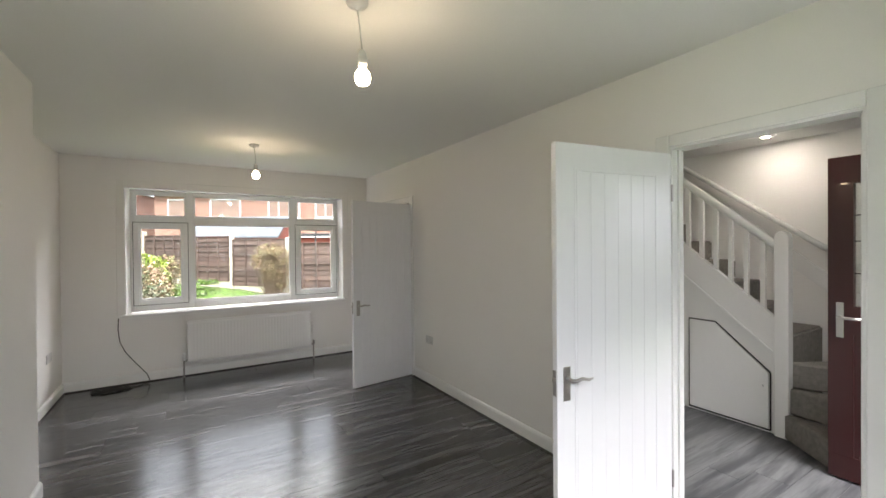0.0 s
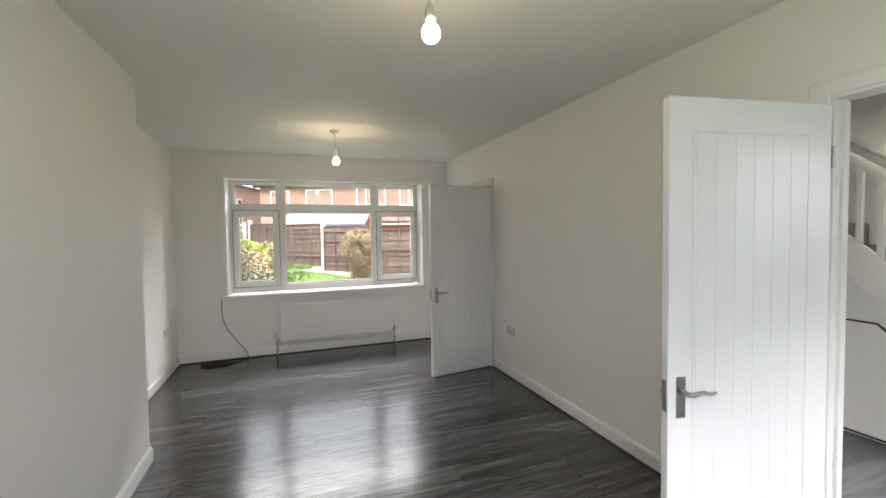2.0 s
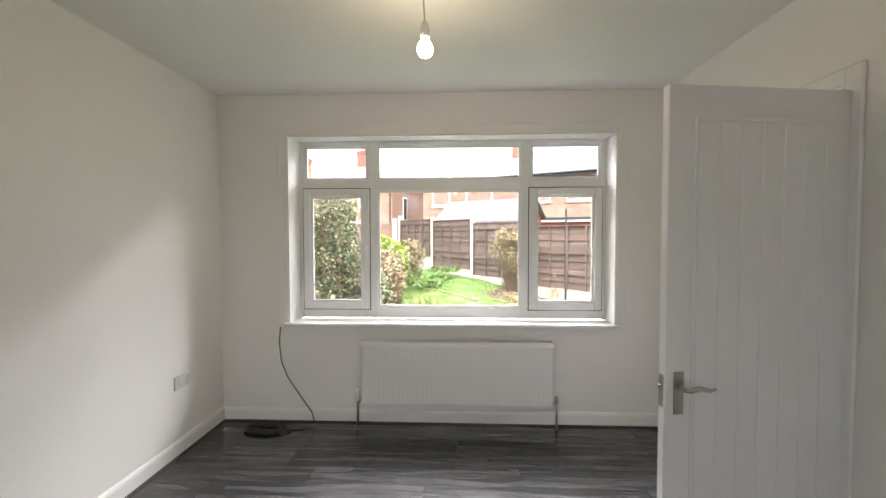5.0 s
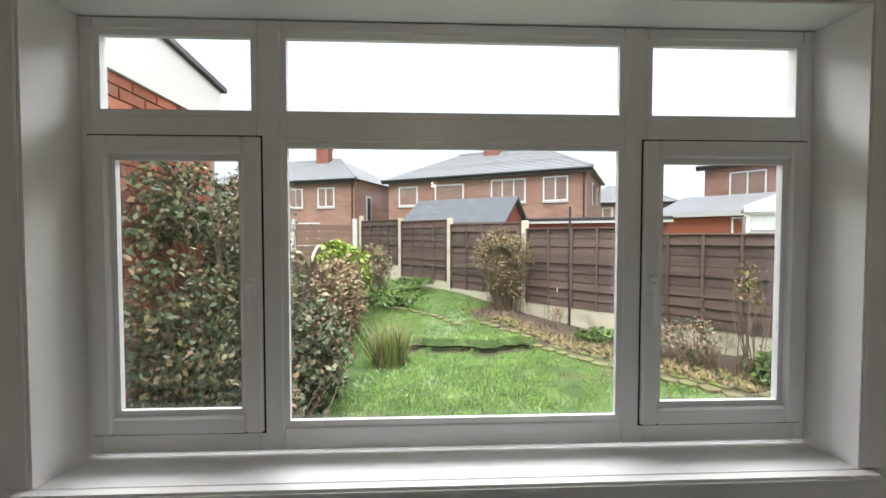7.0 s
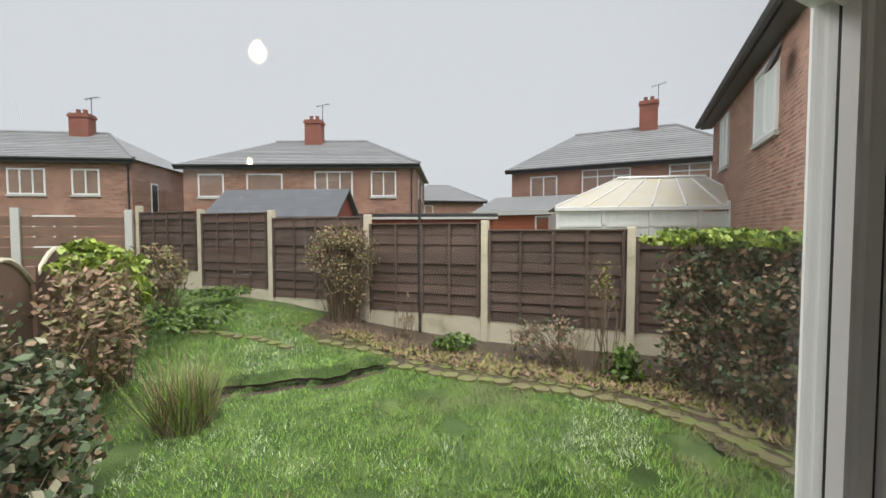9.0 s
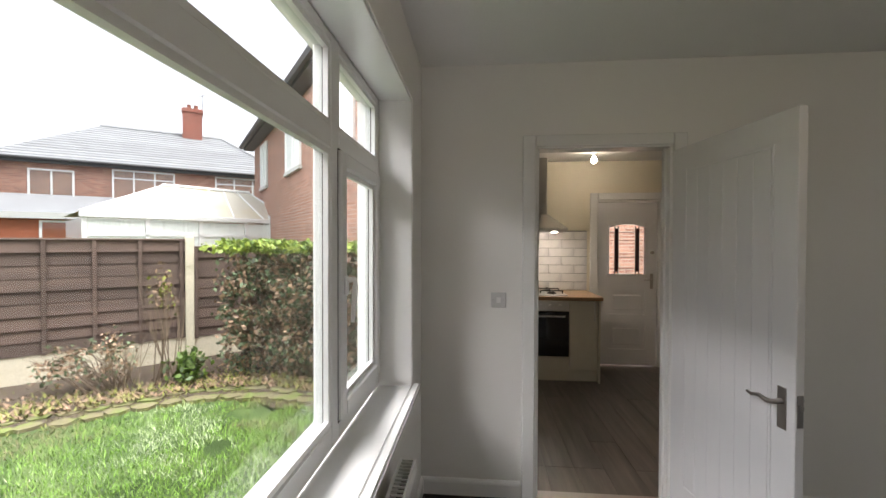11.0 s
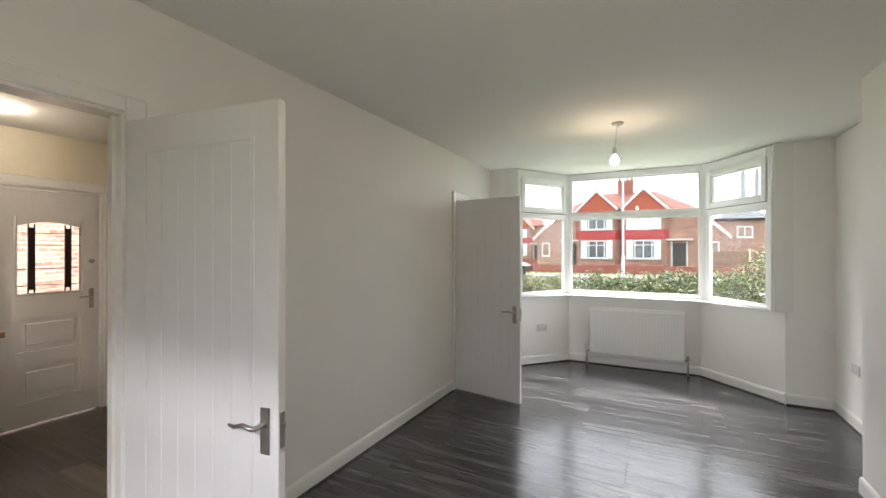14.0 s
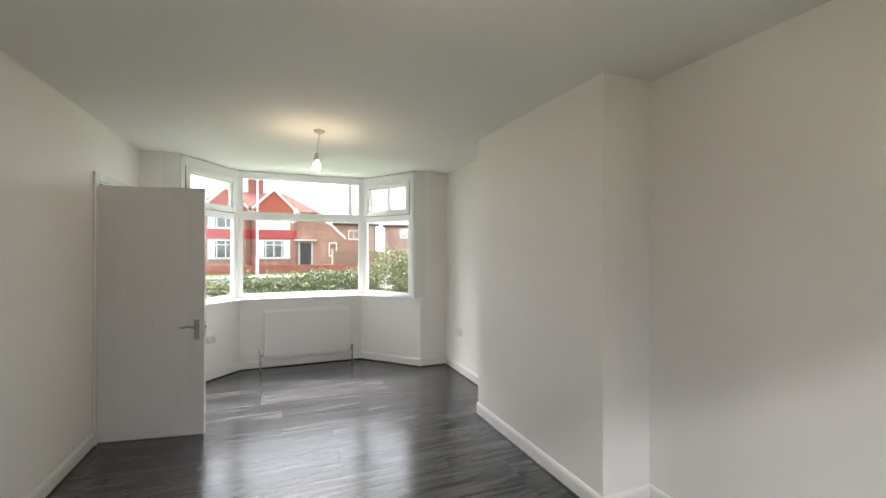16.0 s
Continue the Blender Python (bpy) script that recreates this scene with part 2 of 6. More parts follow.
M = {
    "wall": material("wall_paint", (0.85, 0.84, 0.82), 0.5, spread=0.02, scale=1.2, fine=140, bump=0.12, depth=0.0012, specular=0.35),
    "ceiling": material("ceiling_paint", (0.82, 0.815, 0.80), 0.8, spread=0.025, scale=0.8, fine=110, bump=0.12, depth=0.0015, specular=0.2),
    "gloss": material("white_gloss", (0.84, 0.84, 0.83), 0.22, spread=0.015, scale=3, fine=50, bump=0.05, depth=0.0006, coat=0.15),
    "door": material("door_gloss", (0.83, 0.83, 0.85), 0.2, spread=0.015, scale=2, fine=40, bump=0.06, depth=0.0006, coat=0.2, stretch=(1, 1, 0.15)),
    "door_flat": material("door_satin", (0.80, 0.80, 0.82), 0.4, spread=0.02, scale=2, fine=40, bump=0.08, depth=0.0006, stretch=(1, 1, 0.15)),
    "upvc": material("upvc", (0.83, 0.84, 0.84), 0.28, spread=0.01, scale=3, fine=80, bump=0.02),
    "gasket": material("rubber_gasket", (0.02, 0.02, 0.02), 0.6, bump=0.05),
    "radiator": material("radiator_enamel", (0.83, 0.83, 0.83), 0.3, spread=0.01, bump=0.02),
    "chrome": material("brushed_nickel", (0.42, 0.40, 0.38), 0.3, 1.0, spread=0.05, fine=200, bump=0.05, depth=0.0004),
    "steel": material("stainless_steel", (0.55, 0.54, 0.52), 0.28, 1.0, spread=0.04, fine=150, bump=0.04, depth=0.0003, stretch=(1, 8, 1)),
    "socket": material("socket_plastic", (0.62, 0.62, 0.62), 0.35, 0.0, spread=0.02, bump=0.02),
    "socket_dark": material("socket_holes", (0.05, 0.05, 0.05), 0.5, bump=0),
    "plank": laminate("grey_laminate", (0.012, 0.013, 0.015), (0.125, 0.125, 0.130), 0.18),
    "plank_hall": laminate("grey_laminate_hall", (0.045, 0.047, 0.052), (0.18, 0.185, 0.19), 0.3),
    "plank_kitchen": laminate("brown_laminate", (0.055, 0.045, 0.036), (0.125, 0.105, 0.086), 0.35),
    "dark": material("dark_beading", (0.02, 0.018, 0.017), 0.5),
    "carpet": material("grey_carpet", (0.24, 0.225, 0.205), 0.95, spread=0.3, scale=30, fine=300, bump=0.9, depth=0.006, specular=0.1),
    "red_door": material("red_brown_door", (0.026, 0.005, 0.005), 0.3, spread=0.12, scale=4, fine=60, bump=0.15, stretch=(1, 1, 0.1), coat=0.2),
    "cable": material("black_cable", (0.02, 0.017, 0.015), 0.5),
    "cream": material("cream_cabinet", (0.70, 0.68, 0.60), 0.25, spread=0.01, bump=0.02),
    "worktop": material("oak_worktop", (0.42, 0.27, 0.15), 0.4, spread=0.2, scale=8, fine=80, bump=0.1, stretch=(1, 8, 1)),
    "black_glass": material("black_oven_glass", (0.008, 0.008, 0.009), 0.06, spread=0.02, bump=0),
    "iron": material("cast_iron", (0.03, 0.03, 0.032), 0.45, 0.3, bump=0.2),
    "tile": material("marbled_tile", (0.78, 0.76, 0.73), 0.15, spread=0.05, scale=5, fine=30, bump=0.02, vary=0.05, second=(0.5, 0.49, 0.48), second_at=(0.52, 0.75)),
    "grout": material("grey_grout", (0.25, 0.24, 0.22), 0.9),
    "kitchen_wall": material("cream_wall", (0.80, 0.74, 0.60), 0.6, spread=0.02, bump=0.08),
    "glass": pane_material("window_glass"),
    "bulb": glow("bulb_glow", (1, 0.80, 0.52), 34),
    "bulb_kitchen": glow("kitchen_bulb_glow", (1, 0.86, 0.66), 52),
    "spot": glow("downlight_glow", (1, 0.90, 0.76), 120),
    # outside
    "brick": brick_material("red_brick", (0.23, 0.092, 0.062), (0.45, 0.225, 0.16), (0.42, 0.36, 0.31)),
    "brick_red": material("single_red_brick", (0.30, 0.095, 0.05), 0.9, spread=0.2, scale=9, fine=70, bump=0.5, vary=0.3),
    "mortar": material("mortar", (0.24, 0.20, 0.17), 0.95, spread=0.15, bump=0.4),
    "render_red": material("red_render", (0.28, 0.085, 0.062), 0.85, spread=0.1, scale=1.5),
    "apron_red": material("bright_red_tile_hanging", (0.40, 0.05, 0.05), 0.7, spread=0.12, scale=2, fine=25, bump=0.3),
    "gable_red": material("orange_red_render", (0.36, 0.085, 0.05), 0.85, spread=0.12, scale=1.5, fine=20),
    "stack": brick_material("chimney_brick", (0.24, 0.07, 0.05), (0.36, 0.12, 0.085), (0.22, 0.16, 0.13)),
    "slate": material("slate_roof", (0.28, 0.285, 0.295), 0.6, spread=0.25, scale=2, fine=12, bump=0.5, depth=0.01, vary=0.12),
    "tile_red": material("red_roof_tile", (0.22, 0.075, 0.055), 0.8, spread=0.25, scale=2, fine=14, bump=0.5, depth=0.01, vary=0.12),
    "gutter": material("dark_gutter", (0.03, 0.03, 0.032), 0.5),
    "curtain": material("pale_blind", (0.76, 0.80, 0.78), 0.7, spread=0.2, scale=3, fine=20, stretch=(6, 6, 0.4)),
    "fence": material("creosoted_fence", (0.085, 0.056, 0.045), 0.8, spread=0.5, scale=3, fine=40, bump=0.5, depth=0.004, vary=0.25, stretch=(0.6, 0.6, 6)),
    "fence_light": material("weathered_fence", (0.21, 0.13, 0.097), 0.85, spread=0.3, scale=3, fine=40, bump=0.4, vary=0.2),
    "concrete": material("concrete", (0.56, 0.51, 0.40), 0.9, spread=0.25, scale=3, fine=50, bump=0.4, depth=0.004, second=(0.27, 0.25, 0.17), second_at=(0.5, 0.75)),
    "soil": material("soil", (0.07, 0.05, 0.035), 0.95, spread=0.35, scale=4, fine=60, bump=0.9, depth=0.02),
    "lawn": material("lawn_base", (0.05, 0.095, 0.018), 0.9, spread=0.4, scale=3, fine=70, bump=0.8, depth=0.02, second=(0.085, 0.13, 0.036), second_at=(0.45, 0.62)),
    "grass": material("grass_blade", (0.17, 0.31, 0.045), 0.6, spread=0.2, vary=0.6, bump=0),
    "leaf": material("dark_leaf", (0.085, 0.12, 0.062), 0.65, spread=0.2, vary=0.55, bump=0),
    "leaf_olive": material("olive_leaf", (0.18, 0.17, 0.075), 0.7, spread=0.2, vary=0.5, bump=0),
    "leaf_yellow": material("yellow_green_leaf", (0.23, 0.30, 0.045), 0.5, spread=0.2, vary=0.35, bump=0),
    "leaf_green": material("fresh_green_leaf", (0.10, 0.17, 0.03), 0.5, spread=0.2, vary=0.45, bump=0),
    "leaf_moss": material("moss_leaf", (0.20, 0.22, 0.05), 0.8, spread=0.2, vary=0.5, bump=0),
    "leaf_brown": material("dead_leaf", (0.26, 0.17, 0.11), 0.7, spread=0.2, vary=0.45, bump=0),
    "leaf_pale": material("pale_leaf", (0.26, 0.25, 0.17), 0.5, spread=0.2, vary=0.35, bump=0),
    "twig": material("brown_twig", (0.17, 0.125, 0.09), 0.8, spread=0.3, vary=0.3, bump=0.2),
    # roof felt; the same grey paints the dim rooms behind street windows
    "felt": material("roof_felt_and_dim_room", (0.13, 0.14, 0.155), 0.8, spread=0.15, scale=3),
    "poly": material("yellowed_polycarbonate", (0.62, 0.59, 0.50), 0.35, spread=0.08, scale=1.2, second=(0.58, 0.48, 0.26), second_at=(0.55, 0.85)),
    "tarmac": material("tarmac", (0.05, 0.05, 0.052), 0.85, spread=0.2, scale=1, fine=30, bump=0.3),
    "paving": material("paving", (0.28, 0.26, 0.24), 0.9, spread=0.2, scale=2, fine=20, bump=0.3),
    "car": material("dark_car_paint", (0.03, 0.035, 0.05), 0.2, 0.4, coat=0.6, bump=0),
    "blue": material("blue_bin", (0.03, 0.12, 0.35), 0.45),
    "white_out": material("white_painted", (0.55, 0.55, 0.53), 0.5, spread=0.06),
    "frost": material("pale_blade", (0.42, 0.50, 0.30), 0.6, spread=0.2, vary=0.4, bump=0),
    # bark colour paled to grey to put the distance haze in
    "haze": material("haze_painted_branches", (0.45, 0.45, 0.46), 0.9, spread=0.1, bump=0),
    "mossy": material("mossy_stone", (0.17, 0.15, 0.08), 0.95, spread=0.4, scale=6, fine=50, bump=0.6, second=(0.12, 0.15, 0.04), second_at=(0.45, 0.6)),
    "pot": material("terracotta", (0.26, 0.10, 0.07), 0.9, spread=0.2, scale=4, bump=0.3),
}

# ---- mesh tools ----
def link(name, bm, mat, parent=None, label="", smooth=False):
    me = bpy.data.meshes.new(name)
    bm.normal_update()
    if smooth:
        for f in bm.faces:
            f.smooth = True
    bm.to_mesh(me)
    bm.free()
    me.materials.append(M[mat] if isinstance(mat, str) else mat)
    ob = new(name, me)
    if parent:
        ob.parent = parent
    if label:
        ob["label"] = label
    return ob


def part(name, bm, mat, parent, label="", smooth=False):
    return link(name, bm, mat, parent, label, smooth)


def thing(name, m, label, category, group="", kind=""):
    ob = new(name)
    ob.empty_display_size = 0.1
    ob.matrix_world = m
    return tagged(ob, label, category, group, kind)


def box(x0, x1, y0, y1, z0, z1, bevel=0.0, bm=None, seg=1):
    bm = bm or bmesh.new()
    vs = [bm.verts.new(p) for p in ((x0, y0, z0), (x1, y0, z0), (x1, y1, z0), (x0, y1, z0), (x0, y0, z1), (x1, y0, z1), (x1, y1, z1), (x0, y1, z1))]
    fs = [bm.faces.new([vs[i] for i in f]) for f in ((3, 2, 1, 0), (4, 5, 6, 7), (0, 1, 5, 4), (1, 2, 6, 5), (2, 3, 7, 6), (3, 0, 4, 7))]
    if bevel:
        es = list({e for f in fs for e in f.edges})
        bmesh.ops.bevel(bm, geom=es, offset=bevel, segments=seg, affect="EDGES")
    return bm


def prism(points, z0, z1, bm=None, axis="z", bevel=0.0):
    """A polygon pushed along an axis: (x, y) along z, (y, z) along x, (x, z) along y."""
    bm = bm or bmesh.new()
    put = {"z": lambda a, b, c: (a, b, c), "x": lambda a, b, c: (c, a, b), "y": lambda a, b, c: (a, c, b)}[axis]
    lo = [bm.verts.new(put(a, b, z0)) for a, b in points]
    hi = [bm.verts.new(put(a, b, z1)) for a, b in points]
    fs = [bm.faces.new(lo), bm.faces.new(hi)]
    k = len(points)
    for i in range(k):
        fs.append(bm.faces.new((lo[i], lo[(i + 1) % k], hi[(i + 1) % k], hi[i])))
    bmesh.ops.recalc_face_normals(bm, faces=fs)
    if bevel:
        bmesh.ops.bevel(bm, geom=list({e for f in fs for e in f.edges}), offset=bevel, segments=1, affect="EDGES")
    return bm


def lathe(profile, steps=20, bm=None, m=Matrix()):
    """Turn (radius, z) pairs about z."""
    bm = bm or bmesh.new()
    rings = []
    for r, z in profile:
        rings.append([bm.verts.new(m @ Vector((r * math.cos(2 * math.pi * i / steps), r * math.sin(2 * math.pi * i / steps), z))) for i in range(steps)])
    for a, b in zip(rings, rings[1:]):
        for i in range(steps):
            bm.faces.new((a[i], a[(i + 1) % steps], b[(i + 1) % steps], b[i]))
    bm.faces.new(rings[0][::-1])
    bm.faces.new(rings[-1])
    return bm


def tube(points, r, sides=8, bm=None):
    """A round bar along points; r may be one radius or one for each point."""
    bm = bm or bmesh.new()
    pts = [Vector(p) for p in points]
    rs = r if isinstance(r, (list, tuple)) else [r] * len(pts)
    rings = []
    for i, p in enumerate(pts):
        d = (pts[min(i + 1, len(pts) - 1)] - pts[max(i - 1, 0)]).normalized()
        u = d.cross(Vector((0, 0, 1)) if abs(d.z) < 0.9 else Vector((1, 0, 0))).normalized()
        v = d.cross(u)
        rings.append([bm.verts.new(p + rs[i] * (u * math.cos(2 * math.pi * k / sides) + v * math.sin(2 * math.pi * k / sides))) for k in range(sides)])
    for a, b in zip(rings, rings[1:]):
        for k in range(sides):
            bm.faces.new((a[k], b[k], b[(k + 1) % sides], a[(k + 1) % sides]))
    bm.faces.new(rings[0])
    bm.faces.new(rings[-1][::-1])
    return bm


def structure(name, bm, mat, label, category="wall"):
    return tagged(link(name, bm, mat), label, category, "", "structure")


def along(x0, y0, x1, y1):
    """A frame at (x0, y0) whose x runs to (x1, y1); the room or the street side lies at -y."""
    return pose(x0, y0, 0, 0, 0, math.degrees(math.atan2(y1 - y0, x1 - x0))), math.hypot(x1 - x0, y1 - y0)


# ---- the room's shell ----
H = 2.48
XL = -3.33
YF = -5.46
CH = (-2.975, -3.85, -2.31)          # chimney breast: face x, front y, rear y
BAY = ((-0.26, YF), (-0.86, -6.12), (-2.345, -6.12), (-2.97, YF))
WIN = (-2.80, -0.36, 0.765, 2.168)     # rear window opening
KD = (-1.40, -0.64)                  # kitchen doorway, along y
HD = (-5.19, -4.42)                  # hall doorway
DH = 2.0

bm = box(XL - 0.1, WIN[0], 0, 0.27, -0.2, H + 0.1)
box(WIN[1], 0.12, 0, 0.27, -0.2, H + 0.1, bm=bm)
box(WIN[0], WIN[1], 0, 0.27, -0.2, WIN[2] - 0.03, bm=bm)
box(WIN[0], WIN[1], 0, 0.27, WIN[3], H + 0.1, bm=bm)
structure("wall_rear", bm, "wall", "off-white painted plaster wall around the rear window")
structure("wall_party", box(XL - 0.1, XL, YF - 0.25, 0, -0.2, H + 0.1), "wall", "off-white painted plaster party wall")
structure("chimney_breast", box(XL, CH[0], CH[1], CH[2], -0.01, H + 0.02, 0.004), "wall", "off-white plastered chimney breast without a fireplace")
bm = box(0, 0.1, KD[1], 0, -0.2, H + 0.1)
box(0, 0.1, HD[1], KD[0], -0.2, H + 0.1, bm=bm)
box(0, 0.1, YF - 0.25, HD[0], -0.2, H + 0.1, bm=bm)
for d in (KD, HD):
    box(0, 0.1, d[0], d[1], DH + 0.01, H + 0.1, bm=bm)
structure("wall_doors", bm, "wall", "off-white painted plaster wall with two doorways")
bm = box(XL, BAY[3][0], YF - 0.25, YF, -0.2, H + 0.1)
box(BAY[0][0], 0, YF - 0.25, YF, -0.2, H + 0.1, bm=bm)
structure("wall_front", bm, "wall", "off-white plaster nibs beside the bay window")
for k, ((ax, ay), (bx, by)) in enumerate(zip(BAY, BAY[1:])):
    d = Vector((bx - ax, by - ay)).normalized()
    o = Vector((-d.y, d.x))
    o = (o if o.y < 0 else -o) * 0.26
    structure("wall_bay_%d" % (k + 1), prism([(ax, ay), (bx, by), (bx + o.x, by + o.y), (ax + o.x, ay + o.y)], -0.2, 0.86), "wall", "off-white plaster wall below the bay window")
structure("ceiling", box(XL - 0.1, 0.12, -6.5, 0.27, H, H + 0.15), "ceiling", "plain matt white plaster ceiling", "ceiling")
structure("subfloor", box(XL - 0.1, 0.0, -6.6, 0.0, -0.2, -0.012), "dark", "dark subfloor under the laminate", "floor")


def skirting(x0, y0, x1, y1, name="baseboard"):
    """Skirting with a rounded top and dark beading at its foot; the room lies to the right of the line."""
    m, n = along(x0, y0, x1, y1)
    ob = link(name, prism([(0, 0), (-0.016, 0), (-0.016, 0.085), (-0.012, 0.098), (-0.006, 0.106), (0, 0.108)], 0, n, axis="x"), "gloss")
    ob.matrix_world = m
    tagged(ob, "white gloss painted skirting board", "skirting board", "", "structure")
    be = link("trim", prism([(-0.016, 0), (-0.028, 0), (-0.026, 0.006), (-0.016, 0.014)], 0, n, axis="x"), "dark")
    be.matrix_world = m
    tagged(be, "dark beading strip along the foot of the skirting", "trim", "", "structure")


for a in ((XL, 0, 0, 0), (0, 0, 0, KD[1] + 0.07), (0, KD[0] - 0.07, 0, HD[1] + 0.07), (0, HD[0] - 0.07, 0, YF), (0, YF, *BAY[0]),
          (*BAY[0], *BAY[1]), (*BAY[1], *BAY[2]), (*BAY[2], *BAY[3]), (*BAY[3], XL, YF), (XL, YF, XL, CH[1]), (XL, CH[1], CH[0], CH[1]),
          (CH[0], CH[1], CH[0], CH[2]), (CH[0], CH[2], XL, CH[2]), (XL, CH[2], XL, 0)):
    skirting(*a)


# ---- doors ----
def doorway(name, y0, y1):
    """Lining and architraves on both faces of the wall."""
    th = thing(name, pose(0, 0, 0), "white gloss door frame with plain architrave", "door frame", "", "structure")
    part("jamb", box(-0.004, 0.104, y0 - 0.001, y0 + 0.024, 0, DH, 0.002), "gloss", th)
    part("jamb", box(-0.004, 0.104, y1 - 0.024, y1 + 0.001, 0, DH, 0.002), "gloss", th)
    part("head", box(-0.004, 0.104, y0 - 0.001, y1 + 0.001, DH, DH + 0.024, 0.002), "gloss", th)
    for x0, x1 in ((-0.018, -0.001), (0.101, 0.118)):
        part("architrave", box(x0, x1, y0 - 0.062, y0 + 0.01, 0, DH + 0.075, 0.005), "gloss", th)
        part("architrave", box(x0, x1, y1 - 0.01, y1 + 0.062, 0, DH + 0.075, 0.005), "gloss", th)
        part("architrave", box(x0, x1, y0 + 0.0105, y1 - 0.0105, DH + 0.012, DH + 0.075, 0.005), "gloss", th)
    part("stop", box(0.04, 0.06, y0 + 0.024, y0 + 0.036, 0, DH - 0.001), "gloss", th)
    part("stop", box(0.04, 0.06, y1 - 0.036, y1 - 0.024, 0, DH - 0.001), "gloss", th)
    part("threshold", box(0.01, 0.09, y0 + 0.025, y1 - 0.025, 0.0, 0.007, 0.003), "chrome", th, "brushed metal threshold bar")


doorway("door_frame_1", *KD)
doorway("door_frame_2", *HD)


def lever(th, x, z, side, face):
    """Lever handle on a plate, on the leaf's face at y = face; side: the way out of it. The lever points to the hinge."""
    a, b = sorted((face, face + side * 0.004))
    plate = part("handle_plate", box(x - 0.02, x + 0.02, a, b, z - 0.085, z + 0.075, 0.0015), "chrome", th, "brushed nickel lever handle")
    pts = [(x, face + side * 0.003, z + 0.02), (x, face + side * 0.045, z + 0.02), (x - 0.012, face + side * 0.052, z + 0.02),
           (x - 0.05, face + side * 0.052, z + 0.028), (x - 0.085, face + side * 0.052, z + 0.018), (x - 0.11, face + side * 0.05, z + 0.022)]
    part("lever", tube(pts, [0.011, 0.009, 0.009, 0.008, 0.007, 0.005], 10), "chrome", plate, "", True)


def panel_door(name, m, label, boarded, width=0.745, high=1.975, t=0.035):
    """Moulded door: hinge at the origin, leaf along x. One tall panel, grooved like boards, or plain faces."""
    th = thing(name, m, label, "door", "", "structure")
    mat = "door"
    bm = box(0, width, -t / 2, t / 2, 0.008, high, 0.0025)
    part("leaf", bm, mat, th)
    px0, px1, pz0, pz1 = 0.115, width - 0.115, 0.20, high - 0.13
    for side in (-1, 1):
        y = side * t / 2
        w = 0.012
        bars = bmesh.new()
        for r in ((px0, px1, pz0 - w, pz0), (px0, px1, pz1, pz1 + w), (px0 - w, px0, pz0 - w, pz1 + w), (px1, px1 + w, pz0 - w, pz1 + w)):
            ys = sorted((y - side * 0.001, y + side * 0.003))
            box(r[0], r[1], ys[0], ys[1], r[2], r[3], 0.001, bm=bars)
        part("moulding", bars, mat, th)
        n = 6 if boarded else 0
        for i in range(n):
            step = (px1 - px0) / n
            ys = sorted((y - side * 0.001, y + side * 0.002))
            part("board", box(px0 + i * step + 0.003, px0 + (i + 1) * step - 0.003, ys[0], ys[1], pz0 + 0.004, pz1 - 0.004, 0.0012), mat, th)
        if not n:
            ys = sorted((y - side * 0.001, y + side * 0.0015))
            part("panel", box(px0 + 0.008, px1 - 0.008, ys[0], ys[1], pz0 + 0.008, pz1 - 0.008, 0.001), mat, th)
        lever(th, width - 0.055, 0.85, side, y)
    part("latch_plate", box(width - 0.001, width + 0.002, -0.012, 0.012, 0.79, 0.91), "chrome", th)
    part("latch", box(width, width + 0.012, -0.007, 0.007, 0.855, 0.875, 0.002), "chrome", th)
    for z in (0.2, 1.72):
        part("hinge", lathe([(0.006, z), (0.006, z + 0.09)], 10, m=pose(-0.004, 0.02, 0)), "chrome", th)
    return th


panel_door("door_1", pose(-0.012, -1.405, 0, 0, 0, 188.2), "white gloss boarded door standing open into the room", True)
panel_door("door_2", pose(-0.012, -4.425, 0, 0, 0, 170.7), "white gloss boarded door to the hall standing open", True)

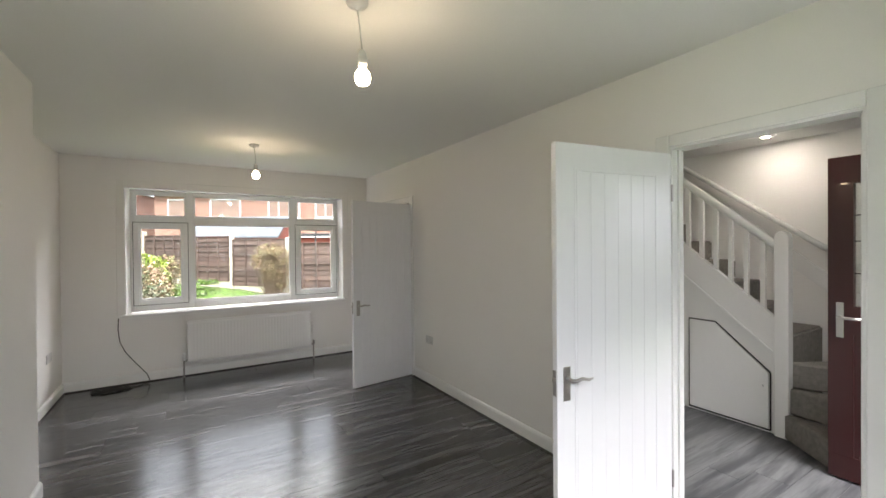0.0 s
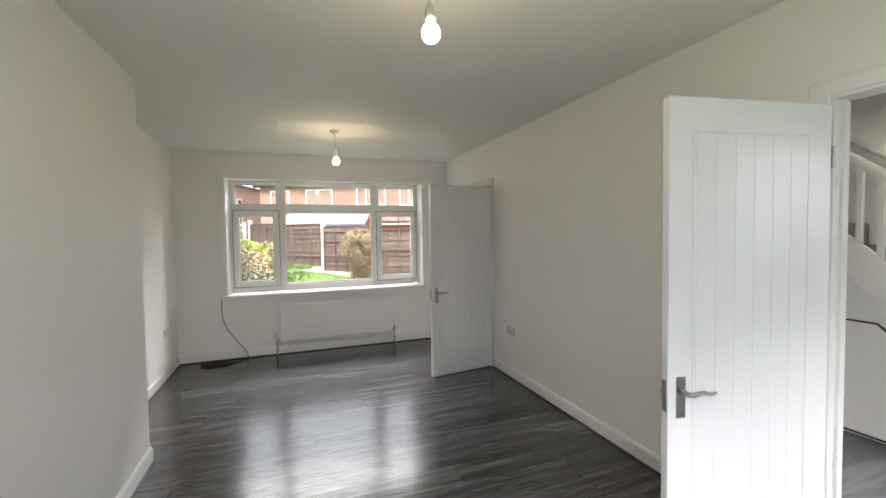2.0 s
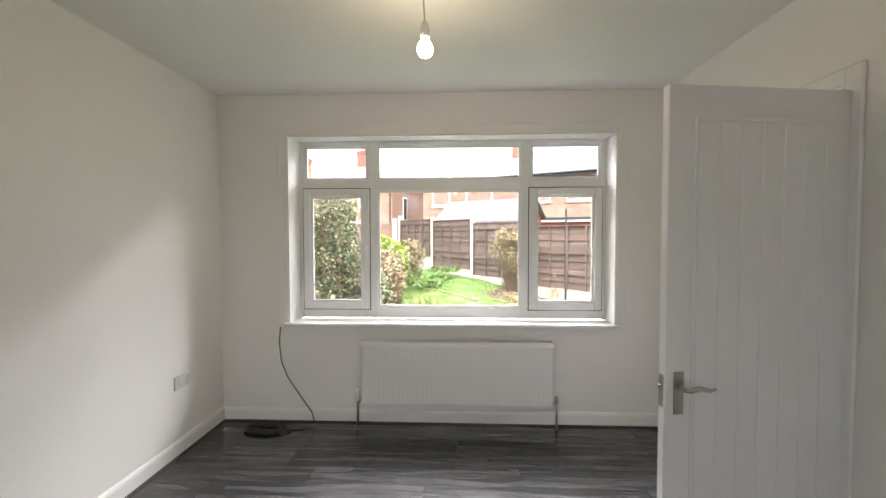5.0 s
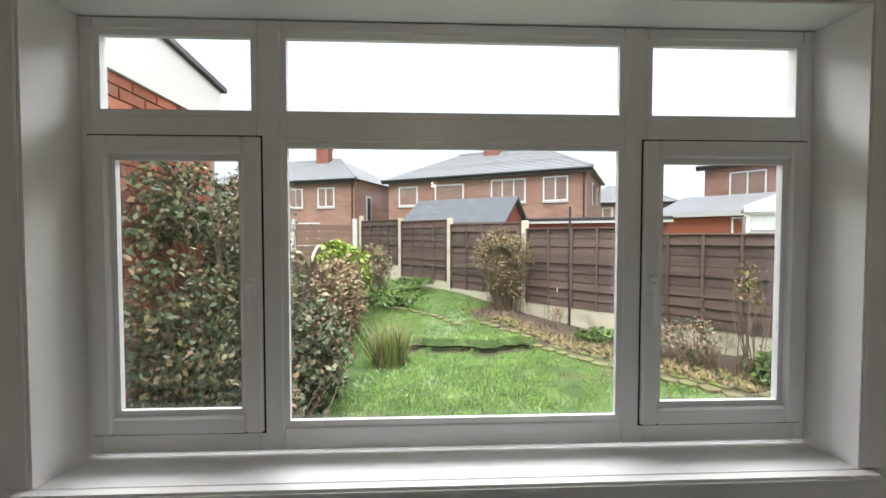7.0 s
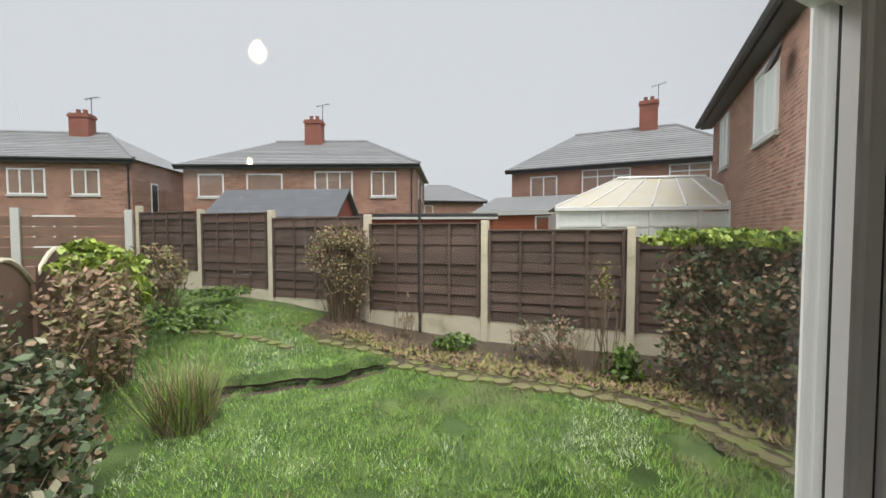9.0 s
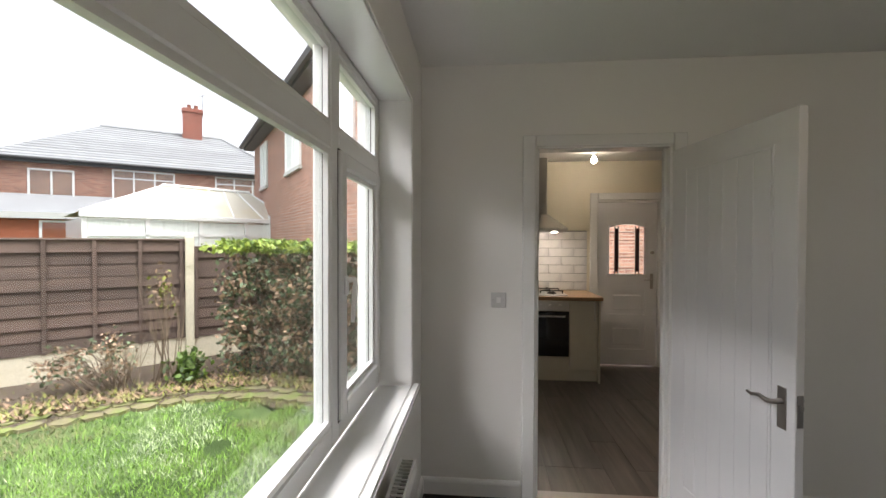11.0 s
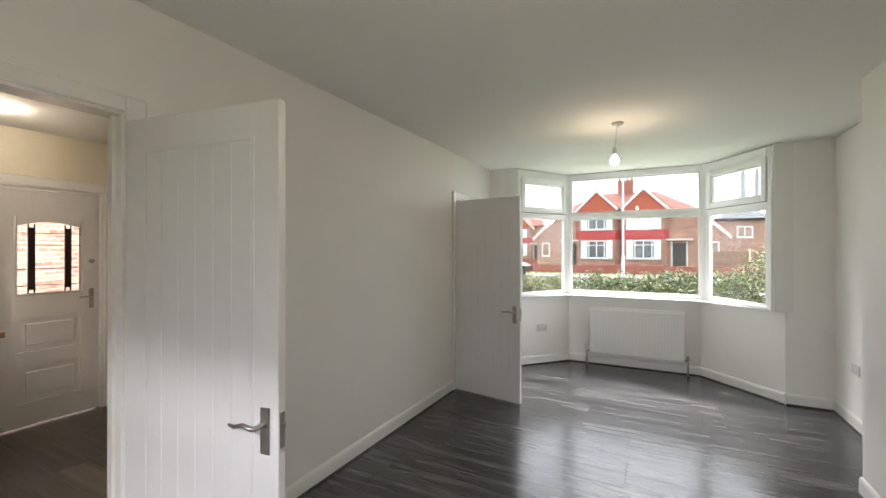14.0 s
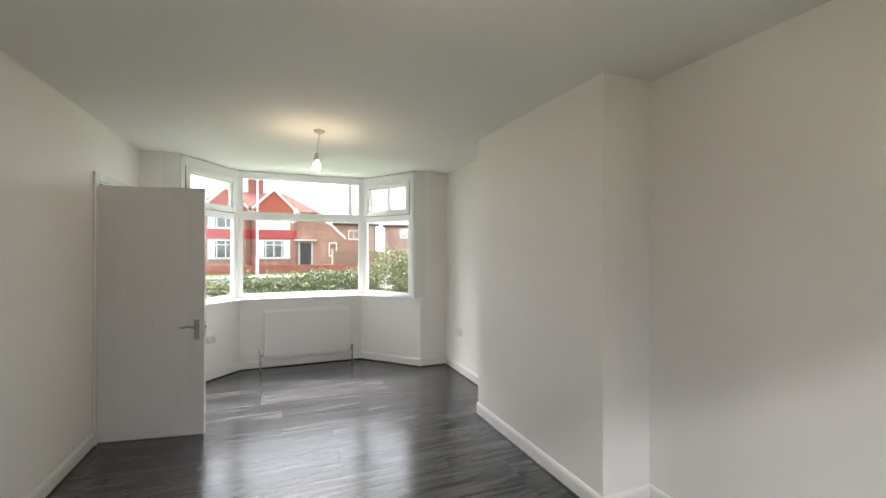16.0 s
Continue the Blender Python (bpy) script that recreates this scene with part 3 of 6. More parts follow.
# ---- rear window ----
def glazed(parent, u0, u1, z0, z1, m, sash=False, handle=0, y=0.0):
    """One light in a frame's plane: glass at y, bead and gasket around, a sash for opening lights. m: the plane's pose."""
    items = []
    if sash:
        s = 0.055
        f = bmesh.new()
        for r in ((u0, u0 + s, z0, z1), (u1 - s, u1, z0, z1), (u0 + s, u1 - s, z0, z0 + s), (u0 + s, u1 - s, z1 - s, z1)):
            box(r[0], r[1], y - 0.05, y + 0.02, r[2], r[3], 0.006, bm=f)
        items.append(part("sash", f, "upvc", parent))
        # black strips draw the shaded gap between sash and frame
        g2 = bmesh.new()
        for r in ((u0 - 0.006, u0, z0 - 0.006, z1 + 0.006), (u1, u1 + 0.006, z0 - 0.006, z1 + 0.006), (u0, u1, z0 - 0.006, z0), (u0, u1, z1, z1 + 0.006)):
            box(r[0], r[1], y - 0.0355, y - 0.032, r[2], r[3], bm=g2)
        items.append(part("shadow_gap_strip", g2, "gasket", parent))
        u0, u1, z0, z1 = u0 + s, u1 - s, z0 + s, z1 - s
    g, b = bmesh.new(), bmesh.new()
    for w, d0, d1, tgt in ((0.005, -0.012, -0.004, g), (0.018, -0.03, -0.012, b)):
        for r in ((u0, u0 + w, z0, z1), (u1 - w, u1, z0, z1), (u0 + w, u1 - w, z0, z0 + w), (u0 + w, u1 - w, z1 - w, z1)):
            box(r[0], r[1], y + d0, y + d1, r[2], r[3], bm=tgt)
    items.append(part("glazing_gasket", g, "gasket", parent))
    items.append(part("glazing_bead", b, "upvc", parent))
    p = part("pane", box(u0 + 0.001, u1 - 0.001, y - 0.003, y + 0.003, z0 + 0.001, z1 - 0.001), "glass", parent)
    p.visible_shadow = False
    items.append(p)
    if handle:
        hx = u1 + 0.028 if handle > 0 else u0 - 0.028
        zc = (z0 + z1) / 2
        hb = box(hx - 0.012, hx + 0.012, y - 0.062, y - 0.05, zc - 0.035, zc + 0.035, 0.004)
        tube([(hx, y - 0.06, zc + 0.02), (hx, y - 0.085, zc + 0.02), (hx, y - 0.088, zc), (hx, y - 0.082, zc - 0.08), (hx, y - 0.078, zc - 0.13)], [0.01, 0.01, 0.011, 0.009, 0.007], 8, bm=hb)
        items.append(part("window_handle", hb, "upvc", parent))
    for o in items:
        o.matrix_local = m
    return items


def members(parent, rects, m, y0=-0.035, y1=0.03):
    for r in rects:
        o = part("frame_member", box(r[0], r[1], y0, y1, r[2], r[3], 0.005), "upvc", parent)
        o.matrix_local = m


w1 = thing("window_1", pose(0, 0, 0), "white plastic six-light casement window over the garden", "window", "", "structure")
WY = pose(0, 0.19, 0)
X = (-2.768, -2.725, -2.225, -2.15, -1.03, -0.955, -0.425, -0.383)
Z = (0.775, 0.855, 1.78, 1.86, 2.125, 2.163)
members(w1, [(X[0], X[1], Z[0], Z[5]), (X[6], X[7], Z[0], Z[5]), (X[2], X[3], Z[0], Z[5]), (X[4], X[5], Z[0], Z[5])] +
        [(a, b, c, d) for a, b in ((X[1], X[2]), (X[3], X[4]), (X[5], X[6])) for c, d in ((Z[0], Z[1]), (Z[2], Z[3]), (Z[4], Z[5]))], WY)
glazed(w1, X[1], X[2], Z[3], Z[4], WY)
glazed(w1, X[3], X[4], Z[3], Z[4], WY)
glazed(w1, X[5], X[6], Z[3], Z[4], WY)
glazed(w1, X[3], X[4], Z[1], Z[2], WY)
glazed(w1, X[1] - 0.015, X[2] + 0.012, Z[1] - 0.012, Z[2] + 0.012, WY, True, 1)
glazed(w1, X[5] - 0.012, X[6] + 0.015, Z[1] - 0.012, Z[2] + 0.012, WY, True, -1)
part("window_sill", box(WIN[0] - 0.045, WIN[1] + 0.04, -0.045, -0.002, WIN[2] - 0.028, WIN[2], 0.008, seg=2), "gloss", w1, "white gloss window board")
part("window_sill", box(WIN[0] + 0.002, WIN[1] - 0.002, -0.002, 0.16, WIN[2] - 0.028, WIN[2]), "gloss", w1)
part("reveal", prism([(WIN[0] - 0.004, -0.003), (WIN[0] + 0.004, -0.003), (WIN[0] + 0.036, 0.156), (WIN[0] + 0.036, 0.25), (WIN[0] - 0.004, 0.25)], WIN[2], WIN[3]), "gloss", w1)
part("reveal", prism([(WIN[1] + 0.004, -0.003), (WIN[1] - 0.004, -0.003), (WIN[1] - 0.026, 0.156), (WIN[1] - 0.026, 0.25), (WIN[1] + 0.004, 0.25)], WIN[2], WIN[3]), "gloss", w1)
part("reveal", box(WIN[0] - 0.004, WIN[1] + 0.004, -0.003, 0.155, WIN[3] - 0.006, WIN[3] + 0.004, 0.003), "gloss", w1)
for r in ((WIN[0] - 0.075, WIN[0] - 0.005, WIN[2] + 0.001, WIN[3] + 0.075), (WIN[1] + 0.005, WIN[1] + 0.075, WIN[2] + 0.001, WIN[3] + 0.075), (WIN[0] - 0.0045, WIN[1] + 0.0045, WIN[3] + 0.005, WIN[3] + 0.075)):
    part("window_trim", box(r[0], r[1], -0.008, 0.001, r[2], r[3], 0.003), "wall", w1)
part("outer_sill", box(WIN[0] - 0.05, WIN[1] + 0.05, 0.225, 0.33, WIN[2] - 0.06, WIN[2] - 0.015, 0.006), "upvc", w1)

# ---- bay window ----
w2 = thing("window_2", pose(0, 0, 0), "white plastic three-sided bay window to the street", "bay window", "", "structure")
BO = 0.15
BZ = (0.87, 0.91, 1.875, 1.945, 2.395, 2.47)
BG = ((-0.335, -5.50), (-0.795, -6.27), (-2.42, -6.27), (-2.90, -5.50))
for i, ((ax, ay), (bx, by)) in enumerate(zip(BG, BG[1:])):
    m, n = along(ax, ay, bx, by)
    m = pose(ax, ay, 0, 0, 0, math.degrees(math.atan2(by - ay, bx - ax)))
    e = 0.055
    if i == 1:
        e = 0.07
    members(w2, [(0, e, BZ[0], BZ[5]), (n - e, n, BZ[0], BZ[5]), (e, n - e, BZ[0], BZ[1]), (e, n - e, BZ[2], BZ[3]), (e, n - e, BZ[4], BZ[5])], m)
    glazed(w2, e, n - e, BZ[1], BZ[2], m)
    if i == 1:
        glazed(w2, e, n - e, BZ[3], BZ[4], m)
    else:
        part("frame_member", box(e, n - e, -0.036, 0.03, BZ[4] - 0.035, BZ[4] + 0.002, 0.003), "upvc", w2).matrix_local = m
        glazed(w2, e - 0.004, n - e + 0.004, BZ[3] - 0.006, BZ[4] - 0.03, m, True)
        sc = part("stay_handle", box(n / 2 - 0.05, n / 2 + 0.05, -0.075, -0.05, BZ[3] + 0.005, BZ[3] + 0.022, 0.004), "upvc", w2)
        sc.matrix_local = m
for (px, py) in BG[1:3]:
    part("corner_post", lathe([(0.05, BZ[0]), (0.05, BZ[5] + 0.005)], 12, m=pose(px, py, 0)), "upvc", w2)
S0 = [(BAY[0][0] + 0.04, YF + 0.03), (BAY[1][0] - 0.02, BAY[1][1] + 0.045), (BAY[2][0] + 0.02, BAY[2][1] + 0.045), (BAY[3][0] - 0.05, YF + 0.03)]
S1 = [(-3.0, -5.54), (-2.45, -6.32), (-0.765, -6.32), (-0.24, -5.54)]
part("window_sill", prism(S0 + S1, 0.846, 0.872), "gloss", w2, "white gloss window board")
for x0, x1 in ((-0.355, -0.2), (-3.03, -2.88)):
    part("reveal", box(x0, x1, YF - 0.10, YF + 0.003, 0.872, H), "gloss", w2)


# ---- radiators ----
def radiator(name, m, width, z0, z1, label):
    """Double panel radiator: pressed front with upright flutes, side panels, slotted top, two valves and tails. Back at y = 0, front at -y."""
    th = thing(name, m, label, "radiator", "radiators under the windows")
    hw = width / 2
    f = bmesh.new()
    n = max(10, int(width / 0.036))
    xs, prof = [], []
    for i in range(n):
        a = -hw + 0.03 + (width - 0.06) * i / n
        s = (width - 0.06) / n
        prof += [(a, -0.104), (a + s * 0.35, -0.104), (a + s * 0.5, -0.1030), (a + s * 0.85, -0.1030)]
    prof = [(-hw, -0.098), (-hw + 0.012, -0.104)] + prof + [(hw - 0.012, -0.104), (hw, -0.098)]
    lo, mid0, mid1, hi = [], [], [], []
    for px, py in prof:
        lo.append(f.verts.new((px, -0.094, z0)))
        mid0.append(f.verts.new((px, -0.102, z0 + 0.03)))
        mid0[-1].co.y = -0.104
        mid1.append(f.verts.new((px, py, z0 + 0.05)))
        hi.append(f.verts.new((px, py, z1 - 0.05)))
    t0 = [f.verts.new((px, -0.104, z1 - 0.03)) for px, py in prof]
    t1 = [f.verts.new((px, -0.096, z1)) for px, py in prof]
    for a, b in ((lo, mid0), (mid0, mid1), (mid1, hi), (hi, t0), (t0, t1)):
        for i in range(len(prof) - 1):
            f.faces.new((a[i], a[i + 1], b[i + 1], b[i]))
    part("front_panel", f, "radiator", th)
    part("rear_panel", box(-hw + 0.01, hw - 0.01, -0.05, -0.038, z0, z1 - 0.01, 0.004), "radiator", th)
    for s in (-1, 1):
        a, b = sorted((s * hw, s * (hw - 0.003)))
        part("side_panel", box(a, b, -0.098, -0.036, z0 + 0.02, z1 + 0.002), "radiator", th)
    g = box(-hw, hw, -0.099, -0.09, z1 - 0.004, z1 + 0.004)
    box(-hw, hw, -0.046, -0.036, z1 - 0.004, z1 + 0.004, bm=g)
    k = int(width / 0.022)
    for i in range(k):
        a = -hw + width * i / k
        box(a, a + 0.005, -0.09, -0.046, z1 - 0.004, z1 + 0.002, bm=g)
    part("top_grille", g, "radiator", th)
    # a near-black block paints the shade between the two panels
    part("inner_shade_block", box(-hw + 0.02, hw - 0.02, -0.088, -0.052, z0 + 0.05, z1 - 0.05), "socket_dark", th)
    for s in (-1, 1):
        part("bracket", box(s * hw * 0.7 - 0.02, s * hw * 0.7 + 0.02, -0.037, 0.0, z0 + 0.05, z1 - 0.05), "radiator", th)
        x = s * (hw + 0.035)
        v = tube([(s * hw, -0.07, z0 + 0.035), (x, -0.07, z0 + 0.035)], 0.012, 10)
        tube([(x, -0.07, 0.0), (x, -0.07, z0 + 0.04)], 0.009, 10, bm=v)
        part("pipe_tail", v, "chrome", th, "", True)
        zt = z0 + 0.035
        part("valve", lathe([(0.014, zt), (0.02, zt + 0.012), (0.021, zt + 0.06), (0.017, zt + 0.085), (0.008, zt + 0.09)] if s < 0 else [(0.013, zt), (0.015, zt + 0.01), (0.014, zt + 0.05), (0.008, zt + 0.055)], 14, m=pose(x, -0.07, 0)),
             "radiator" if s < 0 else "chrome", th, "", True)
    return th


radiator("radiator", pose(-1.53, 0, 0), 1.40, 0.16, 0.645, "white panel radiator under the garden window")
radiator("radiator", pose(-1.655, -6.12, 0, 0, 0, 180), 1.05, 0.14, 0.735, "white panel radiator under the bay window")


# ---- sockets, switches, pendant lamps ----
def plate(name, m, label, gangs=2, switch=False):
    """Face plate at the wall's face, looking to -y."""
    w = 0.146 if gangs == 2 else 0.086
    th = thing(name, m, label, "light switch" if switch else "socket", "" if switch else "wall sockets")
    part("face_plate", box(-w / 2, w / 2, -0.009, 0, -0.043, 0.043, 0.003), "socket", th)
    if switch:
        part("rocker", box(-0.012, 0.012, -0.013, -0.0085, -0.016, 0.016, 0.002), "gloss", th)
    else:
        for g in ((-0.036, 0.036) if gangs == 2 else (0,)):
            holes = bmesh.new()
            for dx, dz, hw, hh in ((0, 0.006, 0.002, 0.005), (-0.011, -0.016, 0.004, 0.002), (0.011, -0.016, 0.004, 0.002)):
                box(g + dx - hw, g + dx + hw, -0.0096, -0.0088, dz - hh, dz + hh, bm=holes)
            part("pin_holes", holes, "socket_dark", th)
            part("rocker", box(g - 0.007 + 0.02, g + 0.007 + 0.02, -0.012, -0.0085, 0.018, 0.034, 0.0015), "gloss", th)
    for s in (-1, 1):
        part("screw", lathe([(0.003, 0), (0.003, 0.001)], 8, m=pose(s * (w / 2 - 0.012), -0.0088, 0, 90)), "chrome", th)
    return th


plate("wall_socket", pose(XL, -0.47, 0.476, 0, 0, 90), "grey double socket on the party wall near the garden window")
plate("wall_socket", pose(XL, -5.03, 0.486, 0, 0, 90), "grey double socket in the front alcove")
plate("wall_socket", pose(0, -1.82, 0.48, 0, 0, -90), "grey double socket beside the kitchen door")
plate("wall_socket", pose(-0.585, -5.772, 0.468, 0, 0, math.degrees(math.atan2(BAY[1][1] - BAY[0][1], BAY[1][0] - BAY[0][0]))), "grey double socket under the bay window")
plate("light_switch", pose(0, -0.445, 1.145, 0, 0, -90), "grey light switch beside the kitchen doorway", 1, True)
plate("light_switch", pose(0, -5.365, 1.15, 0, 0, -90), "grey light switch beside the hall doorway", 2, True)


def pendant(x, y, zc, drop, sway=0.0):
    th = thing("pendant_lamp", pose(x, y, zc), "bare lit bulb on a grey flex from a ceiling rose", "pendant lamp", "pendant lamps")
    part("ceiling_rose", lathe([(0.045, 0), (0.045, -0.008), (0.038, -0.02), (0.012, -0.028), (0.008, -0.036)], 24), "socket", th, "", True)
    part("flex", tube([(0, 0, -0.03), (sway * 0.5, 0, -drop * 0.5), (sway, 0, -drop)], 0.0032, 8), "socket", th, "", True)
    part("lampholder", lathe([(0.007, -drop + 0.008), (0.014, -drop), (0.017, -drop - 0.02), (0.0195, -drop - 0.022), (0.0195, -drop - 0.05), (0.016, -drop - 0.062)], 18, m=pose(sway, 0, 0)), "socket", th, "", True)
    zb = -drop - 0.06
    part("bulb", lathe([(0.013, zb), (0.015, zb - 0.008), (0.024, zb - 0.018), (0.030, zb - 0.030), (0.032, zb - 0.042), (0.030, zb - 0.055), (0.023, zb - 0.067), (0.012, zb - 0.073), (0.004, zb - 0.075)], 20, m=pose(sway, 0, 0)), "bulb", th, "glowing warm white bulb", True)


pendant(-1.655, -1.36, H, 0.19, 0.012)
pendant(-1.61, -4.08, H, 0.20, 0.02)

# cable from the window board to a coil on the floor
cab = thing("loose_cable", pose(-2.86, -0.03, 0), "black cable hanging from the sill, coiled on the floor", "cable")
pts = [(0, 0, 0.735), (-0.005, -0.01, 0.62), (0.01, -0.015, 0.48), (0.06, -0.02, 0.36), (0.16, -0.03, 0.22), (0.25, -0.04, 0.10), (0.275, -0.05, 0.02), (0.26, -0.07, 0.008), (0.18, -0.11, 0.006), (0.05, -0.13, 0.006)]
part("hanging_length", tube(pts, 0.0045, 8), "cable", cab, "", True)
coil = []
for i in range(66):
    a = i / 10.5 * 2 * math.pi
    r = 0.10 + 0.03 * math.sin(i * 0.37)
    coil.append((-0.05 + r * 1.35 * math.cos(a), -0.13 + 0.6 * r * math.sin(a), 0.006 + 0.0035 * (i / 10.5)))
part("coil", tube(coil, 0.0045, 8), "cable", cab, "", True)

# ---- hall ----
XS, XW = 1.69, 2.56
structure("wall_stair", box(XW, XW + 0.1, -5.6, -2.6, -0.2, 2.6), "wall", "cream painted stair wall")
bm = box(0.1, 0.42, -5.72, -5.6, -0.2, 2.6)
box(1.32, XW + 0.1, -5.72, -5.6, -0.2, 2.6, bm=bm)
box(0.42, 1.32, -5.72, -5.6, 2.06, 2.6, bm=bm)
structure("wall_hall", bm, "wall", "cream painted hall wall around the front door")
structure("wall_partition", box(0.1, 2.9, -2.72, -2.6, -0.2, 2.6), "kitchen_wall", "cream painted wall between hall and kitchen")
structure("ceiling_hall", box(0.1, 2.9, -5.72, 0.27, 2.45, 2.6), "ceiling", "white plaster ceiling over hall and kitchen", "ceiling")
structure("subfloor_hall", box(0.0, 2.9, -6.6, 0.27, -0.2, -0.012), "dark", "dark subfloor under the laminate", "floor")

stair = thing("staircase", pose(0, 0, 0), "white painted staircase with grey carpet and winder steps", "staircase")
RISE, GO = 0.19, 0.225
NX, NY = 1.69, -4.32
angles = (230, 262, 297, 332)
for k in range(3):
    a0, a1 = radians(angles[k]), radians(angles[k + 1])
    ln = 0.5 if k == 0 else 0.95
    pts = [(NX, NY)]
    for j in range(5):
        a = a0 + (a1 - a0) * j / 4
        r = 0.52 + 0.1 * j if k == 0 else 0.95
        pts.append((min(NX + r * math.cos(a), XW - 0.002), max(NY + r * math.sin(a), -5.3)))
    part("winder_step", prism(pts, RISE * k - 0.0, RISE * (k + 1), bevel=0.012), "carpet", stair, "grey carpeted winder step")
for k in range(8):
    y0 = NY + GO * k
    z = RISE * (k + 4)
    part("step", box(NX + 0.03, XW - 0.002, y0 - 0.02, y0 + GO + 0.01, z - RISE if k else 0.0, z, 0.015, seg=2), "carpet", stair, "grey carpeted step")
slope = RISE / GO
def zs(y, z0):
    return z0 + (y - NY) * slope
part("string", prism([(NY, 0.62), (NY, 0.90), (-2.73, zs(-2.73, 0.90)), (-2.73, zs(-2.73, 0.62))], NX - 0.02, NX + 0.03, axis="x"), "gloss", stair, "white string board")
part("spandrel", prism([(NY, 0), (NY, 0.62), (-2.73, zs(-2.73, 0.62)), (-2.73, 0)], NX + 0.0, NX + 0.025, axis="x"), "gloss", stair, "white panelled understairs wall")
part("string_moulding", prism([(NY, 0.60), (NY, 0.625), (-2.73, zs(-2.73, 0.625)), (-2.73, zs(-2.73, 0.60))], NX - 0.03, NX - 0.0205, axis="x"), "gloss", stair)
cup = part("cupboard_door", prism([(-4.26, 0.03), (-4.26, 0.47), (-3.87, 0.81), (-3.66, 0.81), (-3.66, 0.03)], NX - 0.018, NX - 0.001, axis="x", bevel=0.002), "gloss", stair, "white understairs cupboard door with a sloping top")
part("knob", tube([(NX - 0.018, -4.22, 0.36), (NX - 0.04, -4.22, 0.36)], [0.008, 0.013], 10), "gloss", cup)
# dark tubes draw the shaded gap around the cupboard door
gap = bmesh.new()
for (ya, za), (yb, zb) in (((-4.268, 0.02), (-4.268, 0.475)), ((-4.268, 0.475), (-3.87, 0.818)), ((-3.87, 0.818), (-3.652, 0.818)), ((-3.652, 0.818), (-3.652, 0.02)), ((-3.652, 0.018), (-4.268, 0.018))):
    tube([(NX - 0.004, ya, za), (NX - 0.004, yb, zb)], 0.006, 6, bm=gap)
part("door_gap_shade", gap, "dark", cup)
newel = [(-0.045, 0), (0.045, 0), (0.045, 1.50)] + [(0.045 * math.cos(math.pi * i / 10), 1.53 + 0.055 * math.sin(math.pi * i / 10)) for i in range(11)] + [(-0.045, 1.50)]
part("newel_post", prism(newel, -0.045, 0.045, axis="x", bevel=0.004), "gloss", stair, "square white newel with a rounded head").location = (NX, NY - 0.03, 0)
hr = tube([(NX + 0.005, NY, 1.46), (NX + 0.005, -2.73, zs(-2.73, 1.46))], 0.032, 10)
part("handrail", hr, "gloss", stair, "white handrail", True)
for k in range(12):
    y = NY + 0.10 + k * 0.115
    part("baluster", prism([(-0.016, -0.016), (0.016, -0.016), (0.016, 0.016), (-0.016, 0.016)], zs(y, 0.89), zs(y, 1.44)), "gloss", stair).location = (NX + 0.005, y, 0)
wr = tube([(XW - 0.06, -5.0, 0.98), (XW - 0.06, -2.73, 0.98 + 2.27 * slope * 0.88)], 0.024, 10)
part("wall_handrail", wr, "gloss", stair, "white handrail on the wall", True)
for y in (-4.8, -3.9, -3.0):
    z = 0.98 + (y + 5.0) * slope * 0.88
    part("rail_bracket", tube([(XW - 0.001, y, z - 0.03), (XW - 0.06, y, z - 0.02)], 0.008, 8), "gloss", stair)
part("wall_string", prism([(-4.9, 0.62), (-4.9, 0.78), (-2.73, 0.78 + 2.17 * slope), (-2.73, 0.62 + 2.17 * slope)], XW - 0.022, XW - 0.001, axis="x"), "gloss", stair)

fd = thing("door_3", pose(1.30, -5.56, 0, 0, 0, 90), "dark red front door with a leaded glass light standing open", "door", "", "structure")
part("leaf", box(0, 0.84, -0.022, 0.022, 0.012, 0.16, 0.003), "red_door", fd)
bm = box(0, 0.12, -0.022, 0.022, 0.16, 2.03)
box(0.72, 0.84, -0.022, 0.022, 0.16, 2.03, bm=bm)
box(0.12, 0.72, -0.022, 0.022, 0.92, 1.10, bm=bm)
box(0.12, 0.72, -0.022, 0.022, 1.86, 2.03, bm=bm)
part("stiles_and_rails", bm, "red_door", fd)
part("lower_panel", box(0.12, 0.72, -0.012, 0.012, 0.16, 0.92), "red_door", fd)
for r in ((0.16, 0.4), (0.44, 0.68)):
    part("raised_panel", box(r[0], r[1], -0.02, 0.02, 0.22, 0.86, 0.006), "red_door", fd)
part("glass_light", box(0.12, 0.72, -0.006, 0.006, 1.10, 1.86), "glass", fd, "bevelled door glass")
bm = bmesh.new()
for a, b, c, d in ((0.25, 0.256, 1.1, 1.86), (0.58, 0.586, 1.1, 1.86), (0.12, 0.72, 1.3, 1.306), (0.12, 0.72, 1.5, 1.506), (0.12, 0.72, 1.66, 1.666)):
    box(a, b, -0.009, 0.009, c, d, bm=bm)
part("leading", bm, "iron", fd)
hp = part("handle_plate", box(0.765, 0.80, 0.022, 0.028, 0.90, 1.12, 0.002), "steel", fd, "steel lever handle")
part("lever", tube([(0.782, 0.025, 1.03), (0.782, 0.07, 1.03), (0.77, 0.075, 1.03), (0.66, 0.075, 1.03)], 0.009, 10), "steel", hp, "", True)
fr = thing("door_frame_3", pose(0, 0, 0), "white front door frame", "door frame", "", "structure")
part("jamb", box(0.42, 0.47, -5.715, -5.595, 0, 2.06), "gloss", fr)
part("jamb", box(1.27, 1.32, -5.715, -5.595, 0, 2.06), "gloss", fr)
part("head", box(0.471, 1.269, -5.715, -5.595, 2.035, 2.06), "gloss", fr)


